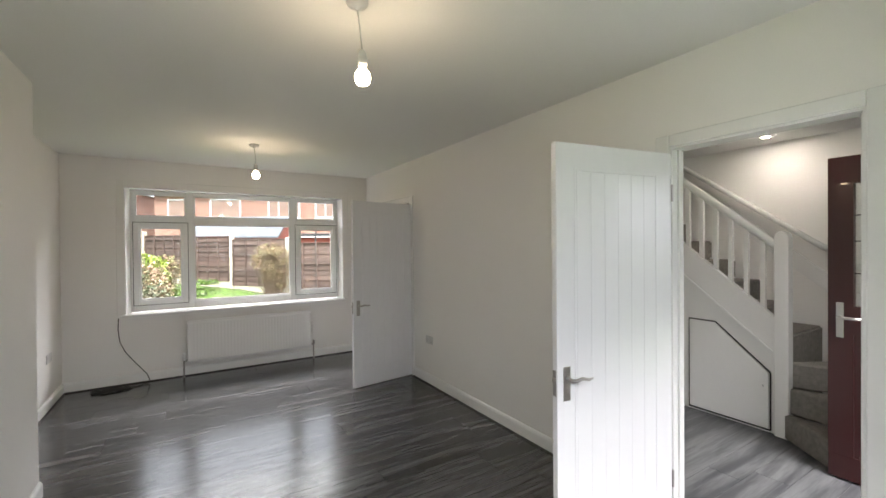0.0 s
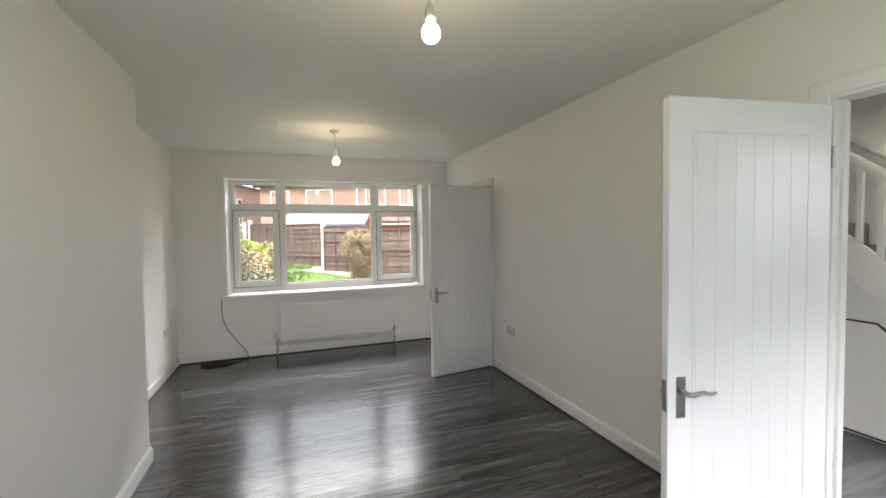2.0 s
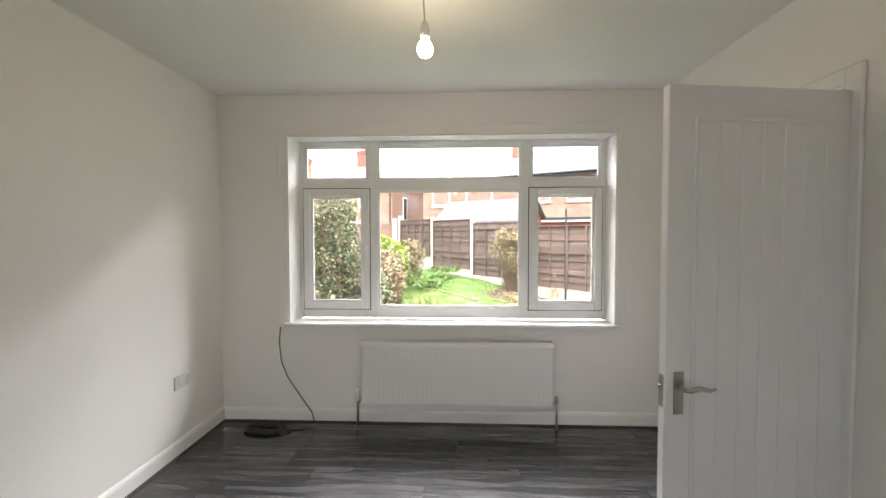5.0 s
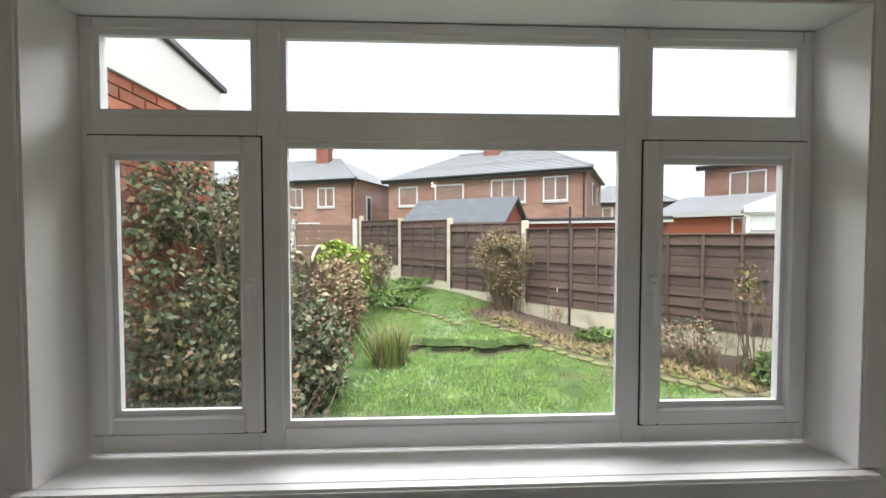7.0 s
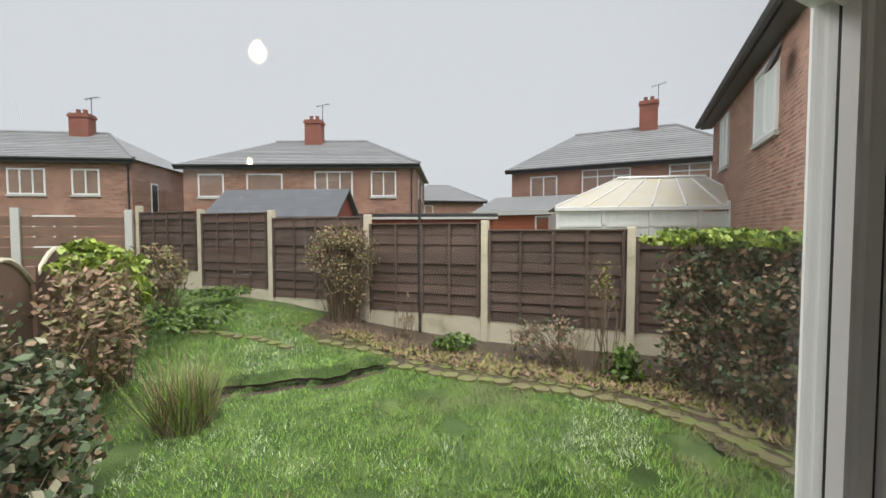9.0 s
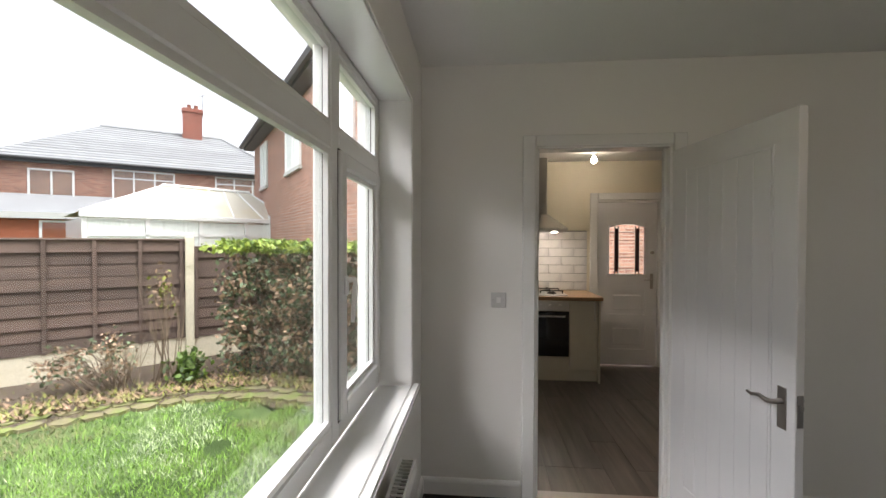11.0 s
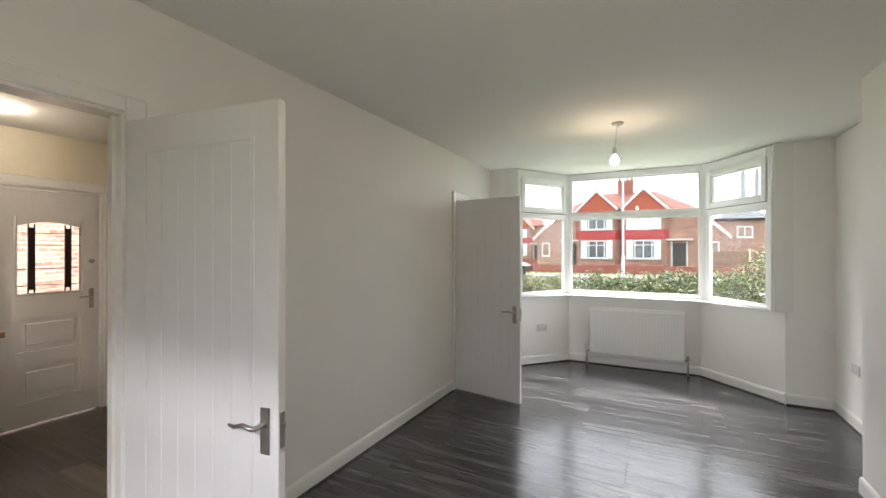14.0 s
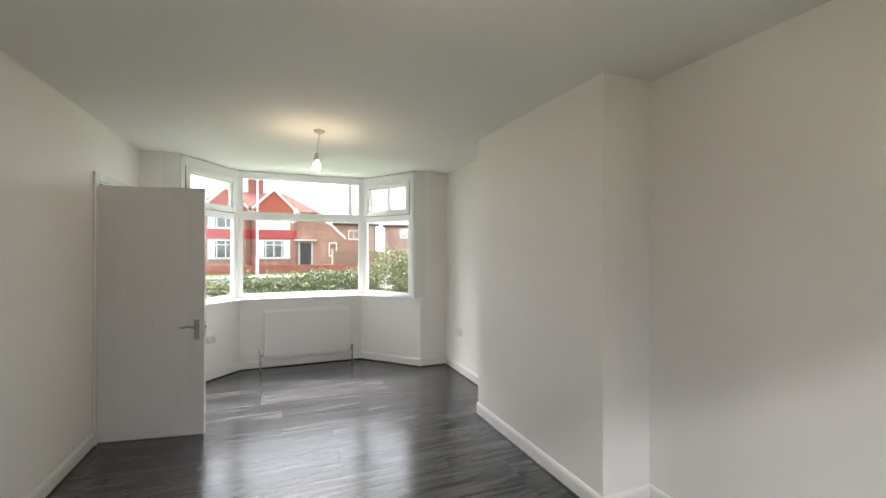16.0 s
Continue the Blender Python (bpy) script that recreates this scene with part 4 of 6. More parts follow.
def downlight(x, y, z):
    th = thing("downlight", pose(x, y, z), "recessed round ceiling spotlight, lit", "ceiling light", "hall downlights")
    part("bezel", lathe([(0.045, 0), (0.045, -0.006), (0.034, -0.009)], 20), "gloss", th)
    part("lens", lathe([(0.032, -0.0095), (0.032, -0.011)], 18), "spot", th)


downlight(2.2, -4.05, 2.45)
downlight(0.95, -4.75, 2.45)
det = thing("smoke_alarm", pose(1.05, -4.35, 2.45), "small white round smoke alarm", "smoke alarm")
part("case", lathe([(0.055, 0), (0.055, -0.02), (0.045, -0.032), (0.02, -0.035)], 20), "gloss", det, "", True)

# ---- kitchen ----
KX = 2.70
bm = box(KX, KX + 0.2, -2.6, -2.50, -0.2, 2.6)
box(KX, KX + 0.2, -1.70, 0.27, -0.2, 2.6, bm=bm)
box(KX, KX + 0.2, -2.50, -1.70, 2.02, 2.6, bm=bm)
structure("wall_kitchen_side", bm, "kitchen_wall", "cream painted kitchen side wall")
structure("wall_kitchen_rear", box(0.12, KX, 0, 0.27, -0.2, 2.6), "kitchen_wall", "cream painted kitchen rear wall")

bd = thing("door_4", pose(KX + 0.05, -2.44, 0, 0, 0, 90), "white side door with an arched leaded glass light", "door", "", "structure")
wd = 0.68
bm = box(0, 0.13, -0.022, 0.022, 0.01, 1.96)
box(wd - 0.13, wd, -0.022, 0.022, 0.01, 1.96, bm=bm)
for z0, z1 in ((0.01, 0.2), (0.50, 0.62), (0.90, 1.10), (1.72, 1.96)):
    box(0.13, wd - 0.13, -0.022, 0.022, z0, z1, bm=bm)
part("stiles_and_rails", bm, "door", bd)
for z0, z1 in ((0.2, 0.50), (0.62, 0.90)):
    part("panel", box(0.13, wd - 0.13, -0.010, 0.010, z0, z1), "door", bd)
    part("raised_field", box(0.18, wd - 0.18, 0.010, 0.02, z0 + 0.05, z1 - 0.05, 0.005), "door", bd)
part("glass_light", box(0.13, wd - 0.13, -0.005, 0.005, 1.10, 1.72), "glass", bd, "leaded clear glass")
part("arched_rail", prism([(0.13, 1.72), (0.13, 1.66)] + [(0.13 + (wd - 0.26) * i / 8, 1.66 + 0.04 * math.sin(math.pi * i / 8)) for i in range(9)] + [(wd - 0.13, 1.72)], -0.02, 0.02, axis="y"), "door", bd)
for a, b, c, d in ((0.115, 0.13, 1.085, 1.735), (wd - 0.13, wd - 0.115, 1.085, 1.735), (0.13, wd - 0.13, 1.085, 1.10)):
    part("glazing_moulding", box(a, b, -0.03, 0.03, c, d, 0.004), "door", bd)
for x in (0.20, 0.44):
    part("coloured_strip", box(x, x + 0.035, -0.0065, 0.0065, 1.13, 1.65), "red_door", bd, "dark red coloured glass strip")
bm = bmesh.new()
for a, b, c, d in ((0.195, 0.201, 1.1, 1.68), (0.234, 0.240, 1.1, 1.68), (0.435, 0.441, 1.1, 1.68), (0.474, 0.480, 1.1, 1.68), (0.13, 0.55, 1.16, 1.166), (0.13, 0.55, 1.3, 1.306), (0.13, 0.55, 1.5, 1.506), (0.13, 0.55, 1.6, 1.606)):
    box(a, b, -0.009, 0.009, c, d, bm=bm)
part("leading", bm, "iron", bd)
hp = part("handle_plate", box(0.04, 0.075, 0.022, 0.028, 0.93, 1.11, 0.002), "chrome", bd, "nickel lever handle")
part("lever", tube([(0.057, 0.025, 1.04), (0.057, 0.065, 1.04), (0.16, 0.065, 1.04)], 0.008, 8), "chrome", hp, "", True)
part("cylinder_lock", lathe([(0.02, 0), (0.02, 0.02)], 14, m=pose(0.057, 0.022, 1.36, -90)), "chrome", bd)
fr = thing("door_frame_4", pose(0, 0, 0), "white moulded door frame", "door frame", "", "structure")
for a in (-2.56, -1.745):
    part("architrave", box(KX - 0.022, KX - 0.001, a, a + 0.09, 0, 2.07, 0.006), "gloss", fr)
part("architrave", box(KX - 0.022, KX - 0.001, -2.469, -1.746, 1.985, 2.07, 0.006), "gloss", fr)
part("jamb", box(KX, KX + 0.12, -2.50, -2.445, 0, 2.02), "gloss", fr)
part("jamb", box(KX, KX + 0.12, -1.755, -1.70, 0, 2.02), "gloss", fr)
part("head", box(KX, KX + 0.12, -2.444, -1.756, 1.965, 2.02), "gloss", fr)

UX = 2.06
ov = thing("oven", pose(0, 0, 0), "built-in stainless steel and black glass oven in a cream unit", "oven")
OY0, OY1 = -1.285, -0.69
part("housing", box(UX + 0.02, KX - 0.02, OY0 + 0.002, OY1 - 0.002, 0.12, 0.865), "cream", ov)
part("control_panel", box(UX - 0.005, UX + 0.018, OY0 + 0.003, OY1 - 0.003, 0.755, 0.86, 0.003), "steel", ov, "brushed steel control panel")
dr = part("oven_door", box(UX - 0.005, UX + 0.018, OY0 + 0.003, OY1 - 0.003, 0.27, 0.748, 0.003), "black_glass", ov, "black glass oven door")
part("oven_handle", tube([(UX - 0.004, OY0 + 0.05, 0.70), (UX - 0.04, OY0 + 0.05, 0.70), (UX - 0.04, OY1 - 0.05, 0.70), (UX - 0.004, OY1 - 0.05, 0.70)], 0.008, 8), "steel", dr)
part("oven_window", box(UX - 0.008, UX - 0.0055, OY0 + 0.09, OY1 - 0.09, 0.36, 0.62, 0.001), "black_glass", dr)
for i in range(5):
    part("knob", lathe([(0.018, 0), (0.016, 0.02)], 14, m=pose(UX - 0.005, OY0 + 0.1 + i * 0.1, 0.807, 0, -90)), "steel", ov)
part("filler_panel", box(UX, UX + 0.018, OY0 + 0.003, OY1 - 0.003, 0.13, 0.265, 0.001), "cream", ov)
for name, y0, y1 in (("base_cabinet", -1.58, -1.287), ("base_cabinet", -0.688, -0.02)):
    cb = thing(name, pose(0, 0, 0), "cream gloss base cabinet with a bar handle", "kitchen cabinet", "kitchen base cabinets")
    part("carcass", box(UX + 0.02, KX - 0.02, y0 + 0.001, y1 - 0.001, 0.12, 0.865), "cream", cb)
    dd = part("cabinet_door", box(UX, UX + 0.019, y0 + 0.003, y1 - 0.003, 0.13, 0.86, 0.002), "cream", cb)
    part("handle", tube([(UX, y0 + 0.04, 0.66), (UX - 0.03, y0 + 0.04, 0.66), (UX - 0.03, y0 + 0.04, 0.84), (UX, y0 + 0.04, 0.84)], 0.006, 8), "steel", dd)
part("plinth", box(UX + 0.05, UX + 0.066, -1.58, -0.02, 0.0, 0.119), "cream", ov)
ep = tagged(link("end_panel", box(UX - 0.015, KX - 0.01, -1.602, -1.582, 0, 0.866, 0.002), "cream"), "cream gloss end panel of the kitchen run", "kitchen panel")
wt = tagged(link("worktop", box(UX - 0.03, KX - 0.003, -1.625, -0.002, 0.867, 0.905, 0.004), "worktop"), "oak-effect laminate worktop along the side wall", "worktop")
hob = thing("gas_hob", pose(2.36, -0.99, 0.905), "steel gas hob with black iron pan supports", "hob")
part("hob_plate", box(-0.25, 0.25, -0.29, 0.29, 0.0, 0.012, 0.004), "steel", hob)
for sx in (-0.12, 0.12):
    for sy in (-0.14, 0.14):
        part("burner", lathe([(0.05, 0.012), (0.045, 0.024), (0.03, 0.028)], 16, m=pose(sx, sy, 0)), "iron", hob)
        g = tube([(sx - 0.1, sy, 0.042), (sx + 0.1, sy, 0.042)], 0.006, 6)
        tube([(sx, sy - 0.12, 0.042), (sx, sy + 0.12, 0.042)], 0.006, 6, bm=g)
        for px, py in ((-0.1, 0), (0.1, 0), (0, -0.12), (0, 0.12)):
            tube([(sx + px, sy + py, 0.042), (sx + px, sy + py, 0.012)], 0.006, 6, bm=g)
        part("pan_support", g, "iron", hob)
hood = thing("cooker_hood", pose(KX - 0.004, -0.99, 0), "stainless steel chimney cooker hood with lit lamps", "cooker hood")
b0, b1 = [(-0.48, -0.3), (0, -0.3), (0, 0.3), (-0.48, 0.3)], [(-0.26, -0.13), (0, -0.13), (0, 0.13), (-0.26, 0.13)]
bm = bmesh.new()
v0 = [bm.verts.new((x, y, 1.64)) for x, y in b0]
v1 = [bm.verts.new((x, y, 1.80)) for x, y in b1]
bm.faces.new(v0[::-1]), bm.faces.new(v1)
for i in range(4):
    bm.faces.new((v0[i], v0[(i + 1) % 4], v1[(i + 1) % 4], v1[i]))
part("canopy", bm, "steel", hood)
part("rim", box(-0.49, -0.002, -0.305, 0.305, 1.595, 1.64, 0.003), "steel", hood)
part("flue", box(-0.25, 0, -0.12, 0.12, 1.80, 2.448, 0.003), "steel", hood)
for y in (-0.18, 0.18):
    part("hood_lamp", lathe([(0.03, 1.594), (0.03, 1.59)], 14, m=pose(-0.38, y, 0)), "spot", hood)
kl = thing("pendant_lamp", pose(2.12, -1.54, 2.45), "bare lit bulb in a ceiling batten holder", "ceiling light")
part("ceiling_rose", lathe([(0.045, 0), (0.045, -0.01), (0.02, -0.03), (0.018, -0.06)], 20), "gloss", kl, "", True)
part("bulb", lathe([(0.012, -0.06), (0.027, -0.085), (0.031, -0.10), (0.028, -0.118), (0.006, -0.135)], 18), "bulb_kitchen", kl, "glowing bulb", True)

# ---- the ground outside ----
FA, FD = Vector((1.325, 4.69)), Vector((-0.685, 0.729))      # the garden fence: a post and the way along it
PATH_Y = (0.75, 1.2, 1.9, 2.5, 3.05, 3.7, 4.2, 4.7, 5.3)
PATH_X = (1.25, 1.45, 1.58, 1.36, 0.92, 0.42, 0.06, -0.36, -0.82)


def path_x(y):
    """The middle of the crazy-paved path that bounds the lawn."""
    return float(np.interp(y, PATH_Y, PATH_X))


def ledge_y(x):
    return 4.2 + 0.10 * math.sin(x * 2.6) + 0.035 * math.sin(x * 9) + 0.25 * max(0.0, x + 1.0)


def ground_z(x, y):
    if y < -6.0:
        return -0.25
    z = -0.06
    lip = ledge_y(x)
    if y > lip and x < 0.1:
        z += 0.15 * min(1, (y - lip) / 0.07) * min(1, (0.1 - x) / 0.5) * max(0.0, 1 - max(0, y - lip) * 0.25)
    back = max(0, y - 4.6) * 0.13 * max(0.0, min(1.0, (1.6 - x) / 2.5))
    z += min(back, 0.5)
    return z + 0.025 * noise.noise(Vector((x * 0.9, y * 0.9, 0)))


def axis_steps(lo, hi, near0, near1, fine, coarse):
    out, v = [], lo
    while v < hi:
        out.append(v)
        v += fine if near0 <= v < near1 else coarse
    return out + [hi]


gx = [-400, -150, -60, -30] + axis_steps(-20, 20, -5, 4, 0.11, 1.5) + [35, 70, 160, 400]
gy = [-400, -150, -70] + axis_steps(-50, 40, 0.2, 11, 0.11, 2.0) + [70, 160, 400]
rows_ = [[None] * len(gx) for _ in gy]
bm = bmesh.new()
for j, y in enumerate(gy):
    for i, x in enumerate(gx):
        inside = -3.43 <= x <= 2.95 and -6.4 <= y <= 0.27
        rows_[j][i] = bm.verts.new((x, y, -0.3 if inside else ground_z(x, y)))
for j in range(len(gy) - 1):
    for i in range(len(gx) - 1):
        bm.faces.new((rows_[j][i], rows_[j][i + 1], rows_[j + 1][i + 1], rows_[j + 1][i]))
tagged(link("ground", bm, "lawn", smooth=True), "green winter lawn, patchy, with a sprinkle of sleet", "lawn", "", "structure")


def blades(name, spots, height, width, mat, lean, seed, label, category, kind="stuff"):
    """Many thin pointed blades; spots: rows of x, y, z."""
    rnd = np.random.default_rng(seed)
    n = len(spots)
    a = rnd.uniform(0, 2 * np.pi, n)
    h = height * rnd.uniform(0.5, 1.2, n)
    d = np.stack([np.cos(a), np.sin(a), np.zeros(n)], 1)
    side = np.stack([-np.sin(a), np.cos(a), np.zeros(n)], 1) * (width / 2)
    tip = spots + d * (h * lean * rnd.uniform(0.2, 1.3, n))[:, None] + np.array([0, 0, 1]) * h[:, None]
    verts = np.concatenate([spots - side, spots + side, tip])
    faces = [(i, n + i, 2 * n + i) for i in range(n)]
    me = bpy.data.meshes.new(name)
    me.from_pydata(verts.tolist(), [], faces)
    me.materials.append(M[mat])
    ob = new(name, me)
    if label:
        tagged(ob, label, category, "", kind)
    return ob


rg = np.random.default_rng(4)
sp = []
while len(sp) < 105000:
    x, y = rg.uniform(-3.4, 2.6), 0.5 + 8.5 * rg.random() ** 1.5
    s = (x - FA.x) * FD.y - (y - FA.y) * FD.x
    if s > -0.25:
        continue
    if -2.15 < x < -0.25 and -0.14 < y - ledge_y(x) < 0.0:
        continue
    if noise.noise(Vector((x * 2.2, y * 2.2, 7))) < -0.45 or (y < 5.3 and x > path_x(y) - 0.16 + 0.05 * math.sin(y * 11)):
        continue
    sp.append((x, y, ground_z(x, y) - 0.004))
sp = np.array(sp)
kindof = np.array([noise.noise(Vector((q[0] * 1.1, q[1] * 1.1, 3))) + 0.5 * noise.noise(Vector((q[0] * 4, q[1] * 4, 9))) for q in sp]) + rg.normal(size=len(sp)) * 0.22
blades("grass", sp[(kindof > -0.42) & (kindof < 0.38)], 0.040, 0.006, "grass", 1.0, 9, "short tufty green grass over the lawn", "grass")
blades("frosted_grass", sp[kindof >= 0.38], 0.032, 0.006, "frost", 1.3, 10, "pale sleet-flecked grass tips over the lawn", "grass")
blades("dull_grass", sp[kindof <= -0.42], 0.036, 0.006, "leaf_olive", 1.3, 11, "dull olive winter grass in patches of the lawn", "grass")
# dark blades that put the step's shadowed line into colour
dk = []
for i in range(4500):
    x = rg.uniform(-2.15, 0.2)
    y = ledge_y(x) - 0.04 + abs(rg.normal()) * 0.06
    dk.append((x, y, ground_z(x, max(y, ledge_y(x) + 0.02)) - 0.03))
blades("dark_grass", np.array(dk), 0.05, 0.007, "leaf", 1.2, 12, "grass coloured dark for the shade along the step in the lawn", "grass")

# the turf step across the lawn: an undercut face of earth over a worn strip; its dark soil colour also paints the
# step's shade
bm = bmesh.new()
prev = None
for i in range(40):
    x = -2.12 + i * 0.047
    y = ledge_y(x)
    z = ground_z(x, y - 0.1)
    top = 0.075 * min(1, (0.1 - x) / 0.5) * min(1, (x + 2.2) / 0.3)
    wob = 0.02 * noise.noise(Vector((x * 7, 0, 2)))
    cur = [bm.verts.new(q) for q in ((x, y - 0.15 + wob * 2, z - 0.004), (x, y - 0.06, z + 0.006), (x, y - 0.005, z + 0.012), (x, y - 0.012 + wob, z + top * 0.7), (x, y - 0.03 + wob, z + top + wob))]
    if prev:
        for k in range(4):
            bm.faces.new((prev[k], cur[k], cur[k + 1], prev[k + 1]))
    prev = cur
tagged(link("turf_step", bm, "soil", smooth=True), "low bank of earth, coloured dark for the shade where the lawn steps up", "bank", "", "structure")

# soil border along the fence and the concrete strip by the house
bm = bmesh.new()
prev = None
for i in range(56):
    y = 0.8 + i * 0.09
    q = Vector((path_x(y) - 0.17 + 0.05 * math.sin(y * 11), y))
    along_f = (q - FA).dot(FD) / FD.length_squared
    p = FA + FD * along_f
    cur = [bm.verts.new((v.x, v.y, ground_z(v.x, v.y) + dz)) for v, dz in ((q, -0.008), (q.lerp(p, 0.15), 0.012), (q.lerp(p, 0.4), 0.03), (q.lerp(p, 0.7), 0.055), (p, 0.04))]
    if prev:
        for k in range(4):
            bm.faces.new((prev[k], prev[k + 1], cur[k + 1], cur[k]))
    prev = cur
tagged(link("soil_border", bm, "soil", smooth=True), "bare brown soil border along the fence", "flower bed", "", "structure")
tagged(link("path", box(-3.4, 2.9, 0.28, 0.75, -0.2, -0.03, 0.01), "concrete"), "damp concrete strip along the house wall", "path", "", "structure")
rnd = random.Random(5)
edge = thing("stone_path", pose(0, 0, 0), "crazy-paved path of mossy brown flat stones along the lawn", "path", "", "structure")


def paving_stone(x, y, r, turn):
    k = rnd.randint(5, 7)
    poly = []
    for j in range(k):
        a = 2 * math.pi * (j + rnd.uniform(-0.2, 0.2)) / k
        u, v = r * rnd.uniform(0.85, 1.15) * math.cos(a), 0.72 * r * rnd.uniform(0.85, 1.15) * math.sin(a)
        poly.append((x + u * math.cos(turn) - v * math.sin(turn), y + u * math.sin(turn) + v * math.cos(turn)))
    z = ground_z(x, y)
    part("stone", prism(poly, z - 0.03, z + rnd.uniform(0.018, 0.032)), "mossy", edge)


for i in range(29):
    y = 0.95 + i * 0.15
    slant = math.atan2(0.3, path_x(y + 0.15) - path_x(y - 0.15))
    for w in (-0.09, 0.10):
        paving_stone(path_x(y) + 0.04 + w + rnd.uniform(-0.02, 0.02), y + w * 0.6 + rnd.uniform(-0.02, 0.02), rnd.uniform(0.085, 0.115), slant + rnd.uniform(-0.3, 0.3))
for i in range(9):
    t = i / 8
    paving_stone(-2.2 + 1.0 * t + rnd.uniform(-0.03, 0.03), 6.05 - 0.95 * t + rnd.uniform(-0.05, 0.05), rnd.uniform(0.08, 0.11), 2.3 + rnd.uniform(-0.3, 0.3))
gp = []
for i in range(2600):
    y = rg.uniform(0.9, 5.3)
    x = path_x(y) + rg.uniform(-0.2, 0.25)
    gp.append((x, y, ground_z(x, y) + 0.004))
blades("moss_in_path", np.array(gp), 0.028, 0.009, "leaf_moss", 1.5, 14, "yellow-green moss and grass between the paving stones", "moss")


# ---- plants ----
def leaf_mesh(name, spots, size, mat, seed, parent, long=1.7):
    r = np.random.default_rng(seed)
    n = len(spots)
    u = r.normal(size=(n, 3))
    u /= np.linalg.norm(u, axis=1)[:, None]
    w = r.normal(size=(n, 3))
    v = np.cross(u, w)
    v /= np.linalg.norm(v, axis=1)[:, None]
    s = (size * r.uniform(0.6, 1.35, n))[:, None]
    verts = np.concatenate([spots - u * s * long / 2, spots + v * s / 2 + u * s * 0.1, spots + u * s * long / 2, spots - v * s / 2 + u * s * 0.1])
    me = bpy.data.meshes.new(name)
    me.from_pydata(verts.tolist(), [], [(i, n + i, 2 * n + i, 3 * n + i) for i in range(n)])
    me.materials.append(M[mat])
    ob = new(name, me)
    ob.parent = parent
    return ob


def cloud(blobs, n, seed, shell=0.55):
    """Random places in a set of ellipsoids (x, y, z, rx, ry, rz), thicker towards their skins, with clumps and gaps."""
    r = np.random.default_rng(seed)
    vol = np.array([b[3] * b[4] * b[5] for b in blobs]) ** 0.7
    pick = r.choice(len(blobs), n * 2, p=vol / vol.sum())
    d = r.normal(size=(n * 2, 3))
    d /= np.linalg.norm(d, axis=1)[:, None]
    rad = (shell + (1 - shell) * r.random(n * 2)) * r.uniform(0.75, 1.12, n * 2)
    b = np.array(blobs)[pick]
    p = b[:, :3] + d * rad[:, None] * b[:, 3:]
    keep = [noise.noise(Vector(q) * 5.5) > -0.12 for q in p]
    return p[np.array(keep)][:n]


def stems(base, blobs, n, seed, r0=0.009, bm=None):
    rnd = random.Random(seed)
    bm = bm or bmesh.new()
    for i in range(n):
        b = rnd.choice(blobs)
        tip = Vector((b[0] + rnd.uniform(-1, 1) * b[3], b[1] + rnd.uniform(-1, 1) * b[4], b[2] + rnd.uniform(-0.3, 1.05) * b[5]))
        s = Vector(base) + Vector((rnd.uniform(-0.14, 0.14), rnd.uniform(-0.14, 0.14), 0))
        s.x += (tip.x - s.x) * rnd.uniform(0, 0.35)
        s.y += (tip.y - s.y) * rnd.uniform(0, 0.35)
        s.z = ground_z(s.x, s.y) - 0.02 if s.y > 0 else s.z
        mid = s.lerp(tip, 0.5) + Vector((rnd.uniform(-0.1, 0.1), rnd.uniform(-0.1, 0.1), 0.08))
        tube([s, mid, tip], [r0, r0 * 0.7, r0 * 0.25], 4, bm=bm)
    return bm


def shrub(name, base, blobs, leaves, label, category, n_stems=20, seed=1, r0=0.009, shell=0.5):
    th = thing(name, pose(0, 0, 0), label, category)
    part("stems", stems(base, blobs, n_stems, seed, r0), "twig", th)
    for k, (n, size, mat) in enumerate(leaves):
        leaf_mesh("foliage", cloud(blobs, n, seed * 17 + k, shell), size, mat, seed * 31 + k, th)
    return th


shrub("climbing_shrub", (-3.1, 1.9, -0.05),
      [(-3.15, 1.3, 0.7, 0.32, 0.6, 0.75), (-3.1, 2.2, 1.05, 0.36, 0.6, 0.85), (-3.2, 2.6, 1.7, 0.3, 0.5, 0.5), (-3.1, 2.8, 0.7, 0.36, 0.5, 0.7), (-3.3, 1.6, 1.6, 0.2, 0.6, 0.45), (-3.45, 3.0, 1.2, 0.3, 0.45, 0.5)],
      [(17000, 0.025, "leaf"), (7500, 0.025, "leaf_olive"), (3000, 0.025, "leaf_brown"), (4000, 0.022, "leaf_pale")],
      "dense dark evergreen shrub with bramble stems against the brick wall", "shrub", 170, 3, 0.006, 0.25)
shrub("rose_shrub", (-2.75, 1.7, -0.06), [(-2.75, 1.5, 0.25, 0.26, 0.5, 0.35), (-2.65, 2.5, 0.45, 0.3, 0.5, 0.5), (-2.85, 3.15, 0.4, 0.28, 0.4, 0.42)],
      [(3800, 0.036, "leaf"), (1600, 0.036, "leaf_pale"), (1300, 0.034, "leaf_brown")], "leafy shrub with pale variegated leaves beside the lawn", "shrub", 40, 4, 0.006)
shrub("brown_stem_shrub", (-2.75, 4.6, 0.1), [(-2.8, 4.4, 0.6, 0.35, 0.5, 0.45), (-3.0, 5.0, 0.8, 0.4, 0.5, 0.45)],
      [(1500, 0.04, "leaf_brown"), (900, 0.045, "leaf_olive")], "twiggy brown winter shrub by the low fence", "shrub", 60, 5, 0.006)
